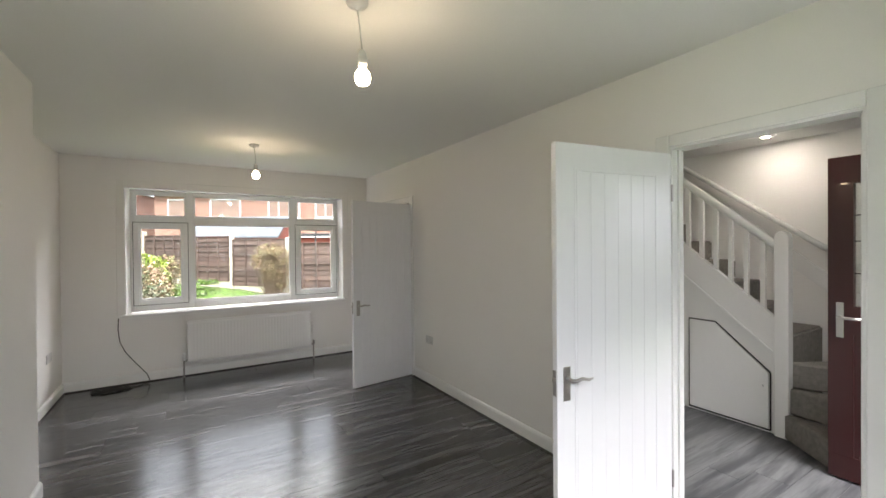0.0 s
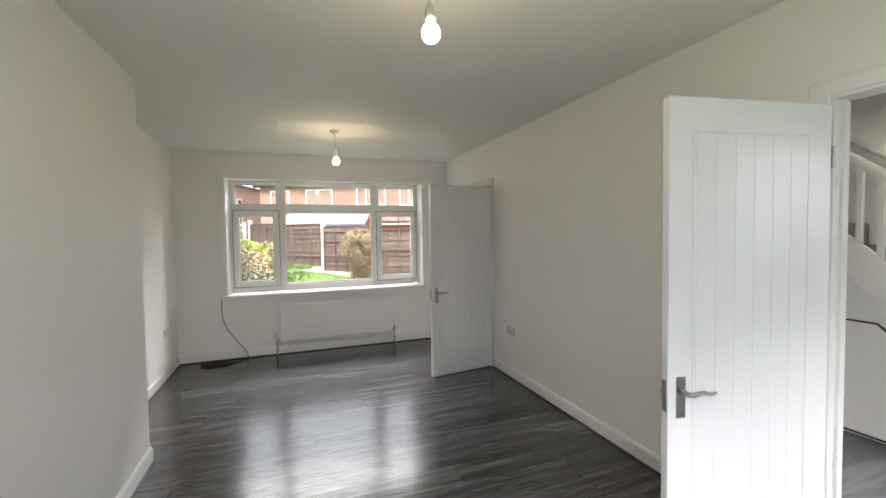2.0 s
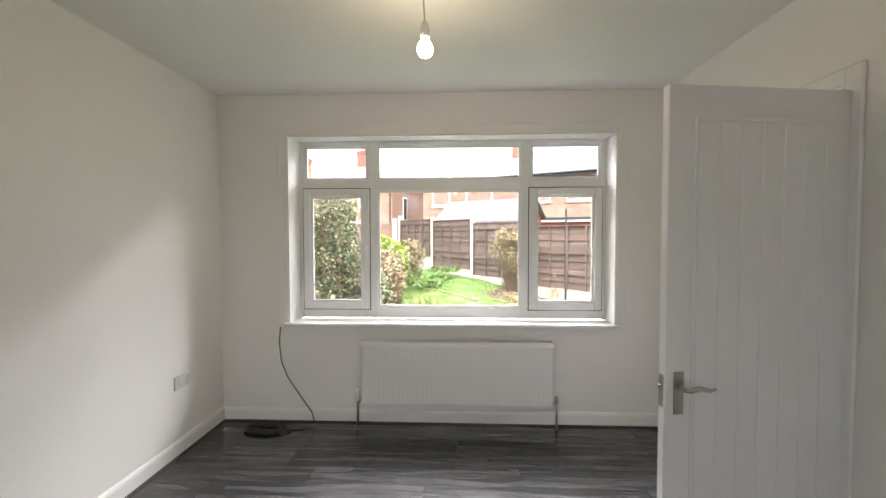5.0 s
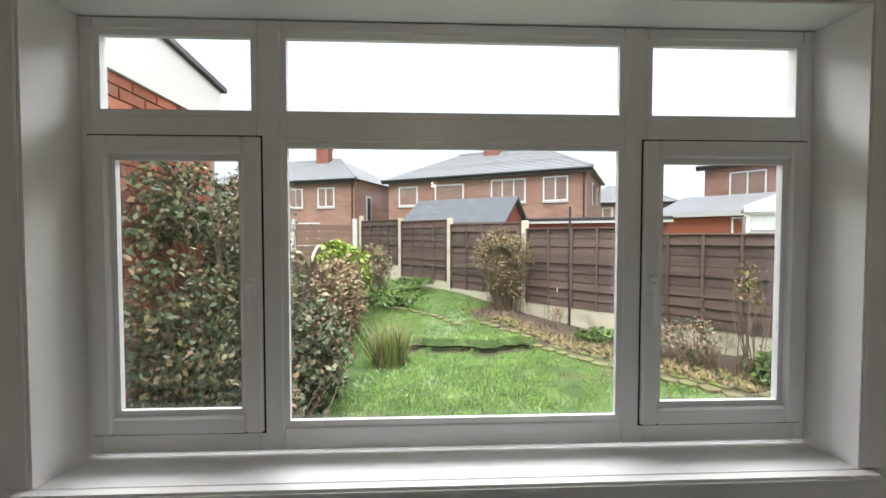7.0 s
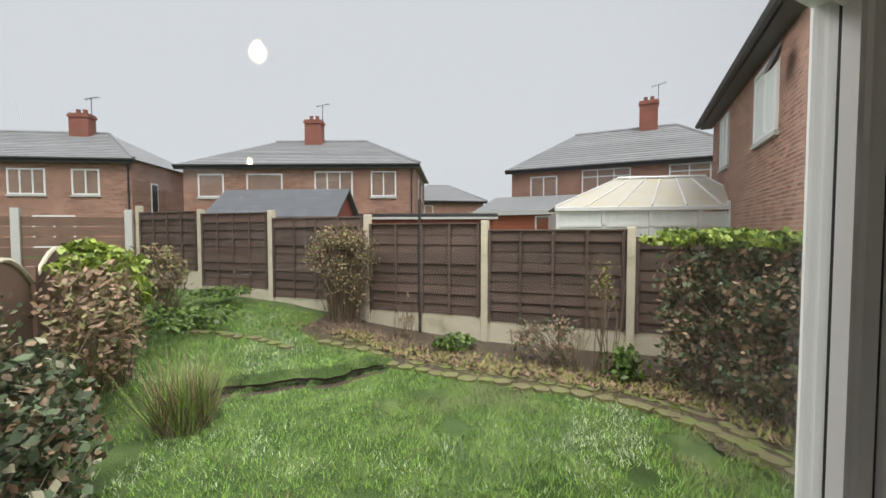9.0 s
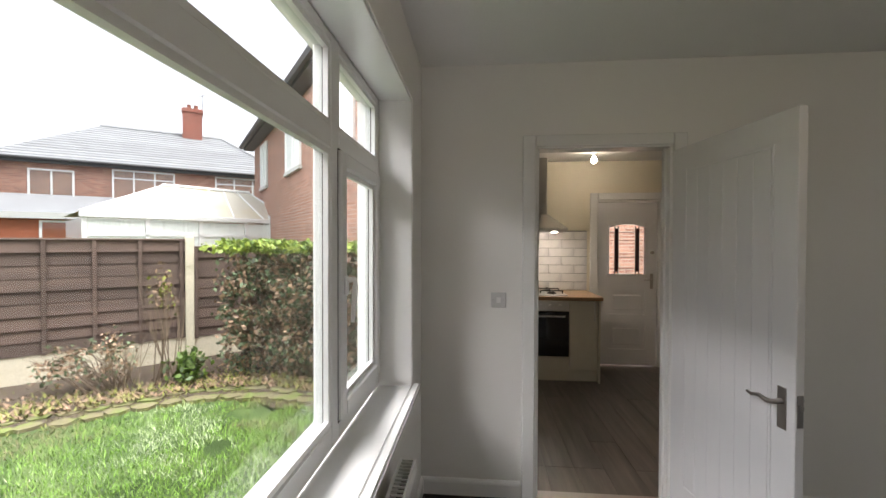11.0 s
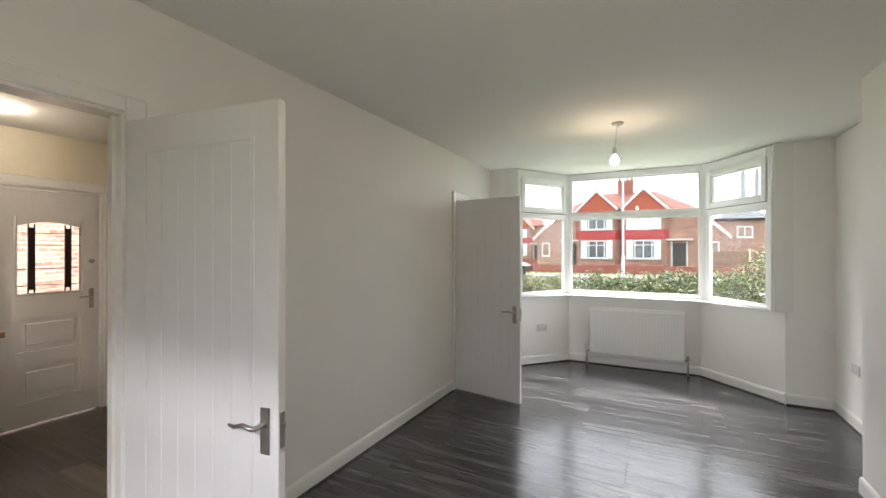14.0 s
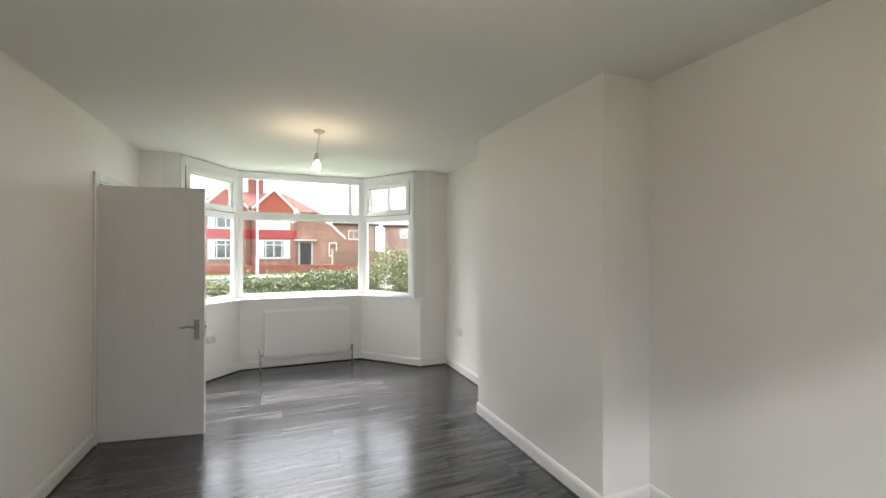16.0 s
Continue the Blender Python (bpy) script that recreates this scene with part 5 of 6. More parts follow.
shrub("yellow_shrub", (-3.0, 5.6, 0.3), [(-3.05, 5.6, 1.05, 0.42, 0.4, 0.3), (-2.85, 5.5, 0.8, 0.3, 0.3, 0.25), (-3.2, 5.7, 1.25, 0.25, 0.25, 0.15)],
      [(2400, 0.06, "leaf_yellow"), (500, 0.05, "leaf_green")], "bright yellow-green leafy shrub", "shrub", 24, 6)
shrub("grey_twig_shrub", (-2.6, 7.0, 0.4), [(-2.65, 6.9, 0.9, 0.35, 0.4, 0.45)], [(900, 0.035, "leaf_olive"), (500, 0.035, "leaf_brown")], "thin grey twiggy shrub at the lawn's end", "shrub", 50, 7, 0.005)
shrub("bare_shrub", (-0.35, 5.9, 0.05), [(-0.35, 5.9, 1.15, 0.53, 0.45, 0.45), (-0.3, 5.9, 0.75, 0.38, 0.36, 0.5), (-0.4, 5.85, 1.35, 0.4, 0.35, 0.25)],
      [(7000, 0.024, "leaf_olive"), (7000, 0.024, "leaf_brown")], "round brown deciduous shrub before the fence", "shrub", 260, 8, 0.007, 0.2)
shrub("twiggy_rose", (1.55, 3.35, -0.05), [(1.5, 3.4, 0.3, 0.35, 0.3, 0.3), (1.3, 3.7, 0.25, 0.3, 0.3, 0.25)], [(500, 0.026, "leaf_brown"), (250, 0.03, "leaf")], "low bare twiggy rose bush", "shrub", 70, 9, 0.005, 0.2)
shrub("young_tree", (1.78, 3.05, -0.05), [(1.78, 3.05, 0.95, 0.22, 0.2, 0.35)], [(70, 0.03, "leaf_moss"), (90, 0.03, "leaf_brown")], "slender young tree with few yellow leaves", "tree", 16, 10, 0.008, 0.1)
shrub("bare_twigs", (0.35, 5.15, 0.0), [(0.35, 5.15, 0.35, 0.18, 0.16, 0.3)], [(90, 0.025, "leaf_brown")], "small bare twigs in the border", "shrub", 22, 11, 0.004, 0.1)
shrub("hedge", (2.15, 1.6, -0.05), [(2.15, y, z, 0.38, 0.42, 0.36) for y in (0.75, 1.25, 1.75, 2.25) for z in (0.3, 0.75, 1.08)],
      [(11000, 0.035, "leaf_brown"), (11000, 0.035, "leaf")], "clipped hedge, brown inside with green growth on top", "hedge", 90, 12, 0.006, 0.35)
shrub("hedge_top_growth", (2.15, 1.5, 0.9), [(2.12, y, 1.42, 0.4, 0.4, 0.09) for y in (0.8, 1.4, 2.0, 2.4)], [(3200, 0.04, "leaf_yellow"), (1500, 0.04, "leaf_green")],
      "yellow-green new growth topping the hedge", "hedge", 6, 13, 0.004, 0.2)
shrub("ground_ivy", (0.9, 4.4, 0.02), [(0.75, 4.5, 0.08, 0.42, 0.3, 0.09), (1.75, 2.75, 0.15, 0.22, 0.25, 0.22), (-2.3, 6.2, 0.38, 0.7, 0.8, 0.1), (-1.9, 7.3, 0.55, 0.5, 0.5, 0.08)],
      [(1900, 0.045, "leaf_green"), (800, 0.04, "leaf")], "low green ground-cover leaves in the border", "ground cover", 10, 14, 0.003, 0.2)

tf = thing("ornamental_grass", pose(-2.12, 3.7, ground_z(-2.12, 3.7)), "tuft of tall green-brown ornamental grass on the lawn", "grass tuft")
r = np.random.default_rng(11)
a, d = r.uniform(0, 2 * np.pi, 700), 0.2 * np.sqrt(r.random(700))
pt = np.stack([d * np.cos(a), d * np.sin(a), np.zeros(700)], 1)
for k, (mat, lean) in enumerate((("grass", 0.6), ("leaf_brown", 0.75), ("leaf_olive", 0.7))):
    b = blades("blades", pt[k::3], 0.5, 0.01, mat, lean, 20 + k, "", "")
    b.parent = tf
sp = []
for i in range(600):
    t = r.random()
    p = Vector((0.6, 4.6)).lerp(Vector((-0.9, 5.9)), t)
    sp.append((p.x + r.normal() * 0.18, p.y + r.normal() * 0.18, ground_z(p.x, p.y) + 0.02))
lit = []
for i in range(4200):
    y = r.uniform(1.0, 5.4)
    lit.append((path_x(y) + 0.15 + abs(r.normal()) * 0.45, y, 0.0))
lit = np.array([(x, y, ground_z(x, y) + 0.035) for x, y, z in lit if (x - FA.x) * FD.y - (y - FA.y) * FD.x < -0.1])
blades("leaf_litter", lit[::2], 0.03, 0.03, "leaf_brown", 2.6, 33, "brown dead leaves and twigs scattered over the soil", "plant litter")
blades("border_weeds", lit[1::2], 0.05, 0.016, "leaf_moss", 1.6, 34, "low yellow-green weeds over the soil border", "weeds")
blades("dead_stems", np.array(sp), 0.07, 0.012, "leaf_brown", 2.2, 31, "heap of dead brown stems in the border", "plant litter")


# ---- garden fence ----
fence = thing("garden_fence", pose(0, 0, 0), "dark brown overlap panel fence between concrete posts and gravel boards", "fence")
ST = (-3.6, -1.83, 0.0, 1.83, 3.66, 5.25, 6.85)
TOP = (1.45, 1.54, 1.64, 1.75, 1.85, 1.90, 2.0)
BASE = (-0.05, -0.03, 0.02, 0.12, 0.24, 0.50, 0.62)
yaw = math.degrees(math.atan2(FD.y, FD.x))
rnd = random.Random(8)
for k, (s, zt, zb) in enumerate(zip(ST, TOP, BASE)):
    p = FA + FD * s
    part("post", prism([(-0.05, -0.05), (0.05, -0.05), (0.05, 0.05), (-0.05, 0.05)], zb - 0.3, zt, bevel=0.008), "concrete", fence, "pale concrete post").matrix_local = pose(p.x, p.y, 0, 0, 0, yaw)
    if k == len(ST) - 1:
        break
    n = ST[k + 1] - s - 0.1
    m = pose(p.x, p.y, 0, 0, 0, yaw) @ pose(0.05, 0, 0)
    z0, z1 = zb + 0.30, zt - 0.05
    g = part("gravel_board", box(0, n, -0.022, 0.022, zb - 0.25, z0, 0.004), "concrete", fence, "concrete gravel board")
    g.matrix_local = m
    rowsn = 9
    hgt = (z1 - z0) / rowsn
    for i in range(rowsn):
        zz = z0 + i * hgt
        w0, w1 = rnd.uniform(-0.006, 0.006), rnd.uniform(-0.006, 0.006)
        bm = prism([(0.034, zz), (0.014, zz + hgt + 0.02), (0.006, zz + hgt + 0.02), (0.022, zz)], 0.0, n, axis="x")
        o = part("slat", bm, "fence", fence)
        o.matrix_local = m @ pose(0, w0, w1, rnd.uniform(-0.7, 0.7), 0, 0)
    for i in range(5):
        x = 0.02 + (n - 0.06) * i / 4
        part("batten", box(x, x + 0.04, 0.032, 0.056, z0 - 0.01, z1 + 0.01, 0.003), "fence", fence).matrix_local = m
    part("cap", box(0, n, -0.01, 0.06, z1, z1 + 0.02, 0.003), "fence", fence).matrix_local = m
pl = FA + FD * 1.0
tagged(link("pole", tube([(pl.x, pl.y - 0.06, -0.05), (pl.x, pl.y - 0.06, 1.95)], 0.022, 8), "gutter"), "dark upright pole standing against the fence", "pole")

lf = thing("low_fence", pose(0, 0, 0), "weathered brown arch-topped fence panels along the garden", "fence")
for k in range(3):
    y0 = 4.3 + k * 1.25
    zb, zt = ground_z(-3.6, y0) - 0.05, 1.08 + 0.06 * k
    part("post", box(-3.63, -3.55, y0 - 0.04, y0 + 0.04, zb, zt, 0.006), "fence_light", lf)
    arch = [(y0 + 0.05, zb + 0.1), (y0 + 1.18, zb + 0.1)] + [(y0 + 1.18 - 1.13 * i / 10, zt - 0.12 + 0.26 * math.sin(math.pi * i / 10)) for i in range(11)]
    part("panel", prism(arch, -3.605, -3.575, axis="x"), "fence_light", lf)
    part("arch_rail", tube([(-3.57, y, z + 0.02) for y, z in arch[2:]], 0.025, 6), "concrete", lf)
bf = thing("far_fence", pose(-3.35, 9.75, 0), "pale weathered fence panels with white posts beyond the garden", "fence")
for k in range(5):
    x0 = -0.2 - k * 1.6
    part("post", box(x0 - 0.06, x0 + 0.06, -0.06, 0.06, 0.2, 1.92, 0.006), "white_out", bf)
    for i in range(7):
        part("slat", box(x0 - 1.54, x0 - 0.06, -0.012, 0.012, 0.5 + i * 0.185, 0.66 + i * 0.185), "fence_light", bf)


# ---- houses ----
def window(parent, x, z, w, h, y=0.0, lights=2, curtained=False):
    wd = part("window", box(x - 0.06, x + w + 0.06, y - 0.07, y - 0.02, z - 0.09, z - 0.02, 0.008), "white_out", parent)
    bm = bmesh.new()
    f = 0.07
    for r in ((x, x + f, z, z + h), (x + w - f, x + w, z, z + h), (x + f, x + w - f, z, z + f), (x + f, x + w - f, z + h - f, z + h)):
        box(r[0], r[1], y - 0.04, y + 0.06, r[2], r[3], bm=bm)
    for i in range(1, lights):
        a = x + w * i / lights
        box(a - 0.03, a + 0.03, y - 0.035, y + 0.06, z + f, z + h - f, bm=bm)
    if h > 1.35:
        box(x + f, x + w - f, y - 0.03, y + 0.055, z + h * 0.72, z + h * 0.72 + 0.05, bm=bm)
    part("frame", bm, "upvc", wd)
    g = part("pane", box(x + f, x + w - f, y - 0.012, y - 0.006, z + f, z + h - f), "glass", wd)
    if curtained:
        c = w * 0.2
        part("curtain", box(x + f, x + c, y + 0.02, y + 0.03, z + f, z + h - f), "curtain", wd)
        part("curtain", box(x + w - c, x + w - f, y + 0.02, y + 0.03, z + f, z + h - f), "curtain", wd)
        # a dark grey sheet paints the unlit room between the curtains
        part("dim_room_sheet", box(x + f, x + w - f, y + 0.035, y + 0.045, z + f, z + h - f), "felt", wd)
    else:
        part("blind", box(x + f, x + w - f, y + 0.02, y + 0.03, z + f, z + h - f), "curtain", wd)
    return wd


def chimney(parent, x, y, z0, z1, pots=2, w=0.95):
    bm = box(x - w / 2, x + w / 2, y - 0.3, y + 0.3, z0, z1)
    box(x - w / 2 - 0.05, x + w / 2 + 0.05, y - 0.35, y + 0.35, z1 - 0.22, z1 - 0.08, bm=bm)
    ch = part("chimney", bm, "stack", parent, "red brick chimney stack")
    for i in range(pots):
        part("chimney_pot", lathe([(0.11, z1), (0.10, z1 + 0.2), (0.12, z1 + 0.24)], 10, m=pose(x + (i - (pots - 1) / 2) * 0.34, y, 0)), "pot", ch)
    a = tube([(x + w / 2, y, z1 - 0.4), (x + w / 2, y, z1 + 0.9)], 0.02, 5)
    tube([(x + w / 2 - 0.35, y, z1 + 0.8), (x + w / 2 + 0.4, y, z1 + 0.95)], 0.014, 5, bm=a)
    for i in range(5):
        q = x + w / 2 - 0.3 + i * 0.16
        tube([(q, y - 0.2, z1 + 0.8 + i * 0.03), (q, y + 0.2, z1 + 0.8 + i * 0.03)], 0.01, 4, bm=a)
    part("aerial", a, "gutter", ch, "thin television aerial")


def hip_roof(x0, x1, y0, y1, ze, zr, inset, bm=None, gable=()):
    bm = bm or bmesh.new()
    c = [bm.verts.new(p) for p in ((x0, y0, ze), (x1, y0, ze), (x1, y1, ze), (x0, y1, ze))]
    ym = (y0 + y1) / 2
    a, b = bm.verts.new((x0 + inset, ym, zr)), bm.verts.new((x1 - inset, ym, zr))
    for f in ((c[0], c[1], b, a), (c[1], c[2], b), (c[2], c[3], a, b), (c[3], c[0], a), (c[3], c[2], c[1], c[0])):
        bm.faces.new(f)
    return bm


def courses(parent, x0, x1, y0, y1, ze, zr, inset, mat):
    """Raised tile courses on the front slope, joined."""
    bm = bmesh.new()
    ym, n = (y0 + y1) / 2, 16
    for i in range(n):
        t0, t1 = i / n, (i + 1) / n
        q = []
        for t, up in ((t0, 0.05), (t1, 0.012)):
            q.append((x0 + inset * t, y0 + (ym - y0) * t - 0.012, ze + (zr - ze) * t + up))
            q.append((x1 - inset * t, y0 + (ym - y0) * t - 0.012, ze + (zr - ze) * t + up))
        v = [bm.verts.new(p) for p in q]
        w = [bm.verts.new((p[0], p[1], p[2] - 0.045)) for p in q[:2]]
        bm.faces.new((v[0], v[1], v[3], v[2]))
        bm.faces.new((w[0], w[1], v[1], v[0]))
    part("roof_courses", bm, mat, parent)


def house(name, x0, y0, x1, y1, zg, eave, ridge, depth, inset, wins, chims, label, roof="slate", side_wins=()):
    m, n = along(x0, y0, x1, y1)
    th = thing(name, m, label, "house")
    part("wall", box(0, n, 0, depth, zg - 0.5, eave), "brick", th)
    o = 0.3
    rf = part("roof", hip_roof(-o, n + o, -o, depth + o, eave, ridge, inset), roof, th, "grey tiled hipped roof")
    courses(rf, -o, n + o, -o, depth + o, eave, ridge, inset, roof)
    part("ridge_tiles", tube([(-o + inset, depth / 2, ridge + 0.03), (n + o - inset, depth / 2, ridge + 0.03)], 0.1, 6), roof, rf)
    part("ridge_tiles", tube([(n + o, -o, eave + 0.05), (n + o - inset, depth / 2, ridge + 0.03)], 0.08, 6), roof, rf)
    part("gutter", tube([(-o, -o - 0.03, eave - 0.02), (n + o, -o - 0.03, eave - 0.02)], 0.075, 6), "gutter", th)
    part("fascia", box(-o, n + o, -o, -o + 0.02, eave - 0.2, eave - 0.03), "gutter", th)
    part("drainpipe", tube([(n - 0.12, -0.06, zg), (n - 0.12, -0.06, eave - 0.2)], 0.04, 6), "gutter", th)
    for w in wins:
        window(th, *w)
    for c in chims:
        chimney(th, *c)
    for (yy, z, w, h) in side_wins:
        sw = part("window", box(n - 0.02, n + 0.03, yy, yy + w, z, z + h), "upvc", th)
        part("pane", box(n + 0.031, n + 0.036, yy + 0.07, yy + w - 0.07, z + 0.07, z + h - 0.07), "gasket", sw)
    return th


up = 3.25
house("semi_detached_house", -3.96, 24.15, 6.2, 18.7, 0.2, 4.8, 6.75, 7.6, 3.4,
      [(0.75, up, 1.3, 1.15, 0, 1), (3.2, up, 1.8, 1.15, 0, 1), (6.6, up, 1.9, 1.25, 0, 3), (9.4, up, 1.25, 1.25, 0, 2), (1.0, 0.9, 1.8, 1.3, 0, 3), (7.5, 0.9, 2.2, 1.3, 0, 3)],
      [(5.5, 3.4, 6.1, 7.9)], "pair of red brick semi-detached houses with a grey hipped roof", "slate", [(2.5, 3.2, 0.8, 1.2), (5.0, 3.4, 0.6, 0.9)])
house("semi_detached_house", -17.5, 28.2, -6.0, 23.9, 0.2, 4.9, 6.9, 7.6, 3.6,
      [(1.5, up, 1.5, 1.2, 0, 1), (4.2, up, 1.5, 1.2, 0, 2), (7.0, up, 1.6, 1.2, 0, 3), (9.7, up, 1.2, 1.2, 0, 2), (4.4, 0.8, 1.4, 1.5, 0, 2), (8.0, 0.8, 1.8, 1.5, 0, 2)],
      [(7.9, 3.4, 6.2, 7.85)], "red brick semi-detached houses with arched ground-floor windows", "slate", [(1.5, 2.4, 0.6, 1.6)])
house("semi_detached_house", 12.7, 19.5, 19.3, 10.3, 0.2, 5.0, 7.5, 7.5, 3.2,
      [(1.1, 3.3, 1.5, 1.3, 0, 2), (3.9, 3.3, 2.4, 1.5, 0, 3), (8.0, 3.4, 2.6, 1.4, 0, 3)], [(7.0, 3.6, 6.6, 9.0)],
      "red brick semi-detached houses with dark grey tiled roof", "slate")
dn = thing("neighbour_house", along(3.3, 0.95, 12.1, 7.9)[0], "red brick neighbouring house with white windows and dark eaves", "house")
L = along(3.3, 0.95, 12.1, 7.9)[1]
part("wall", box(0.0, L, -7, 0, -0.4, 5.0), "brick", dn)
part("roof", hip_roof(-0.3, L + 0.3, -7.3, 0.35, 5.0, 7.2, 3.2), "slate", dn)
part("gutter", tube([(-0.3, 0.4, 4.98), (L + 0.3, 0.4, 4.98)], 0.09, 6), "gutter", dn)
part("soffit", box(-0.3, L + 0.3, 0.0, 0.33, 4.86, 4.97), "gutter", dn)
for (x, z, w, h) in ((8.7, 3.3, 1.1, 1.4), (4.6, 3.3, 1.5, 1.4), (8.3, 1.0, 0.9, 1.3), (1.2, 3.2, 1.2, 1.4)):
    wb = part("window", box(x - 0.05, x + w + 0.05, 0.0, 0.08, z - 0.1, z - 0.02), "white_out", dn)
    bm = bmesh.new()
    for r_ in ((x, x + 0.08, z, z + h), (x + w - 0.08, x + w, z, z + h), (x + w / 2 - 0.03, x + w / 2 + 0.03, z + 0.08, z + h - 0.08), (x + 0.08, x + w - 0.08, z, z + 0.08), (x + 0.08, x + w - 0.08, z + h - 0.08, z + h)):
        box(r_[0], r_[1], -0.02, 0.05, r_[2], r_[3], bm=bm)
    part("frame", bm, "upvc", wb)
    part("blind", box(x + 0.08, x + w - 0.08, 0.004, 0.012, z + 0.08, z + h - 0.08), "curtain", wb)
part("satellite_dish", lathe([(0.02, 0), (0.16, 0.03), (0.26, 0.09)], 14, m=pose(3.9, 0.2, 4.3, -70)), "gutter", dn)

# conservatory against the neighbouring house
m, n = along(6.4, 8.8, 10.3, 5.85)
cv = thing("conservatory", m, "white conservatory with a yellowed translucent roof", "conservatory")
part("base_wall", box(0, n, 0, 3, -0.2, 0.7), "brick", cv)
for i in range(5):
    x = n * i / 4
    part("window_post", box(x - 0.05, x + 0.05, -0.03, 0.05, 0.7, 2.05), "upvc", cv)
    if i < 4:
        wb = part("window", box(x + 0.06, x + n / 4 - 0.06, 0.0, 0.02, 0.7, 1.62), "curtain", cv)
        part("fanlight", box(x + 0.06, x + n / 4 - 0.06, 0.0, 0.02, 1.7, 2.02), "curtain", wb)
part("transom", box(0.051, n - 0.051, -0.03, 0.05, 1.62, 1.70), "upvc", cv)
part("side_wall", box(-0.04, 0.0, 0.06, 3, 0.7, 2.05), "upvc", cv)
part("eaves_gutter", box(-0.1, n + 0.1, -0.1, 0.05, 2.05, 2.18, 0.02), "upvc", cv)
bm = bmesh.new()
v = [bm.verts.new(p) for p in ((-0.1, -0.08, 2.18), (n + 0.1, -0.08, 2.18), (n + 0.1, 3, 2.18), (-0.1, 3, 2.18), (1.9, 1.5, 3.1), (n - 0.5, 1.5, 3.1))]
for f in ((0, 1, 5, 4), (1, 2, 5), (2, 3, 4, 5), (3, 0, 4)):
    bm.faces.new([v[i] for i in f])
rf = part("roof", bm, "poly", cv)
for i in range(7):
    t = i / 6
    part("glazing_bar", tube([(-0.1 + (n + 0.2) * t, -0.09, 2.2), (1.9 + (n - 2.4) * t, 1.5, 3.12)], 0.025, 5), "upvc", rf)
part("ridge", tube([(1.9, 1.5, 3.14), (n - 0.5, 1.5, 3.14)], 0.05, 6), "upvc", rf)

# low rear extension, sheds and the small far house
m, n = along(10.2, 16.2, 14.8, 9.9)
ex = thing("rear_extension", m, "low red brick extension with a dark lean-to roof", "extension")
part("wall", box(-1.6, n, 0, 3, -0.2, 2.5), "brick_red", ex)
part("roof", prism([(-0.2, 2.5), (3.2, 3.45), (3.2, 3.3), (-0.2, 2.36)], -1.9, n, axis="x"), "slate", ex)
part("fascia", box(-1.9, n, -0.25, -0.2, 2.3, 2.52), "white_out", ex)
window(ex, 1.2, 1.5, 1.6, 0.75, 0, 2)
window(ex, 4.0, 1.5, 1.2, 0.75, 0, 2)
m, n = along(-2.3, 12.6, 0.6, 10.9)
sh = thing("garden_shed", m, "garden shed with a grey felt roof and red gable", "shed")
part("wall", box(0, n, 0, 2, 0, 1.95), "render_red", sh)
part("gable", prism([(0, 1.95), (2, 1.95), (1, 2.62)], n - 0.03, n, axis="x"), "render_red", sh)
part("roof", prism([(-0.2, 1.84), (1, 2.66), (2.2, 1.84), (2.2, 1.90), (1, 2.73), (-0.2, 1.90)], -0.15, n + 0.15, axis="x"), "felt", sh)
m, n = along(1.2, 12.8, 5.4, 10.6)
s2 = thing("garage", m, "low red garage with a dark flat roof", "garage")
part("wall", box(0, n, 0, 3, 0, 1.9), "render_red", s2)
part("roof", box(-0.15, n + 0.15, -0.15, 3, 1.9, 2.06, 0.02), "gutter", s2)
part("verge", box(-0.15, n + 0.15, -0.17, -0.151, 1.88, 1.95), "white_out", s2)
house("far_house", 12.2, 35.5, 19.5, 33.2, 0, 4.4, 6.2, 7, 3, [(1.2, 2.8, 1.6, 1.2, 0, 2)], [], "distant red brick house with a grey roof")
house("far_house", -31, 32, -20, 29.2, 0, 4.8, 6.8, 7, 3, [(5, 3.1, 1.6, 1.2, 0, 2)], [(5.5, 3.4, 6.2, 7.8)], "distant red brick house with a grey roof")

# neighbour's flat-roofed extension beside the garden
nx = thing("neighbour_extension", pose(0, 0, 0), "red brick flat-roofed extension with a white fascia board", "extension")
part("mortar_bed", box(-6.5, -3.49, 0.3, 2.42, -0.3, 2.42), "mortar", nx)
part("fascia", prism([(0.28, 2.42), (2.47, 2.42), (2.47, 2.72), (0.28, 2.95)], -3.50, -3.455, axis="x"), "white_out", nx)
part("roof_edge", prism([(0.25, 2.955), (2.52, 2.722), (2.52, 2.76), (0.25, 2.995)], -6.5, -3.42, axis="x"), "gutter", nx)

# ---- street side ----
structure("road", box(-60, 60, -26, -19, -0.32, -0.235), "tarmac", "dark tarmac road with pavements", "road")
structure("pavement", box(-60, 60, -19, -17.2, -0.32, -0.13, 0.02), "paving", "grey paved footway with kerb", "pavement")
structure("pavement_far", box(-60, 60, -28, -26, -0.32, -0.13, 0.02), "paving", "grey paved footway with kerb", "pavement")


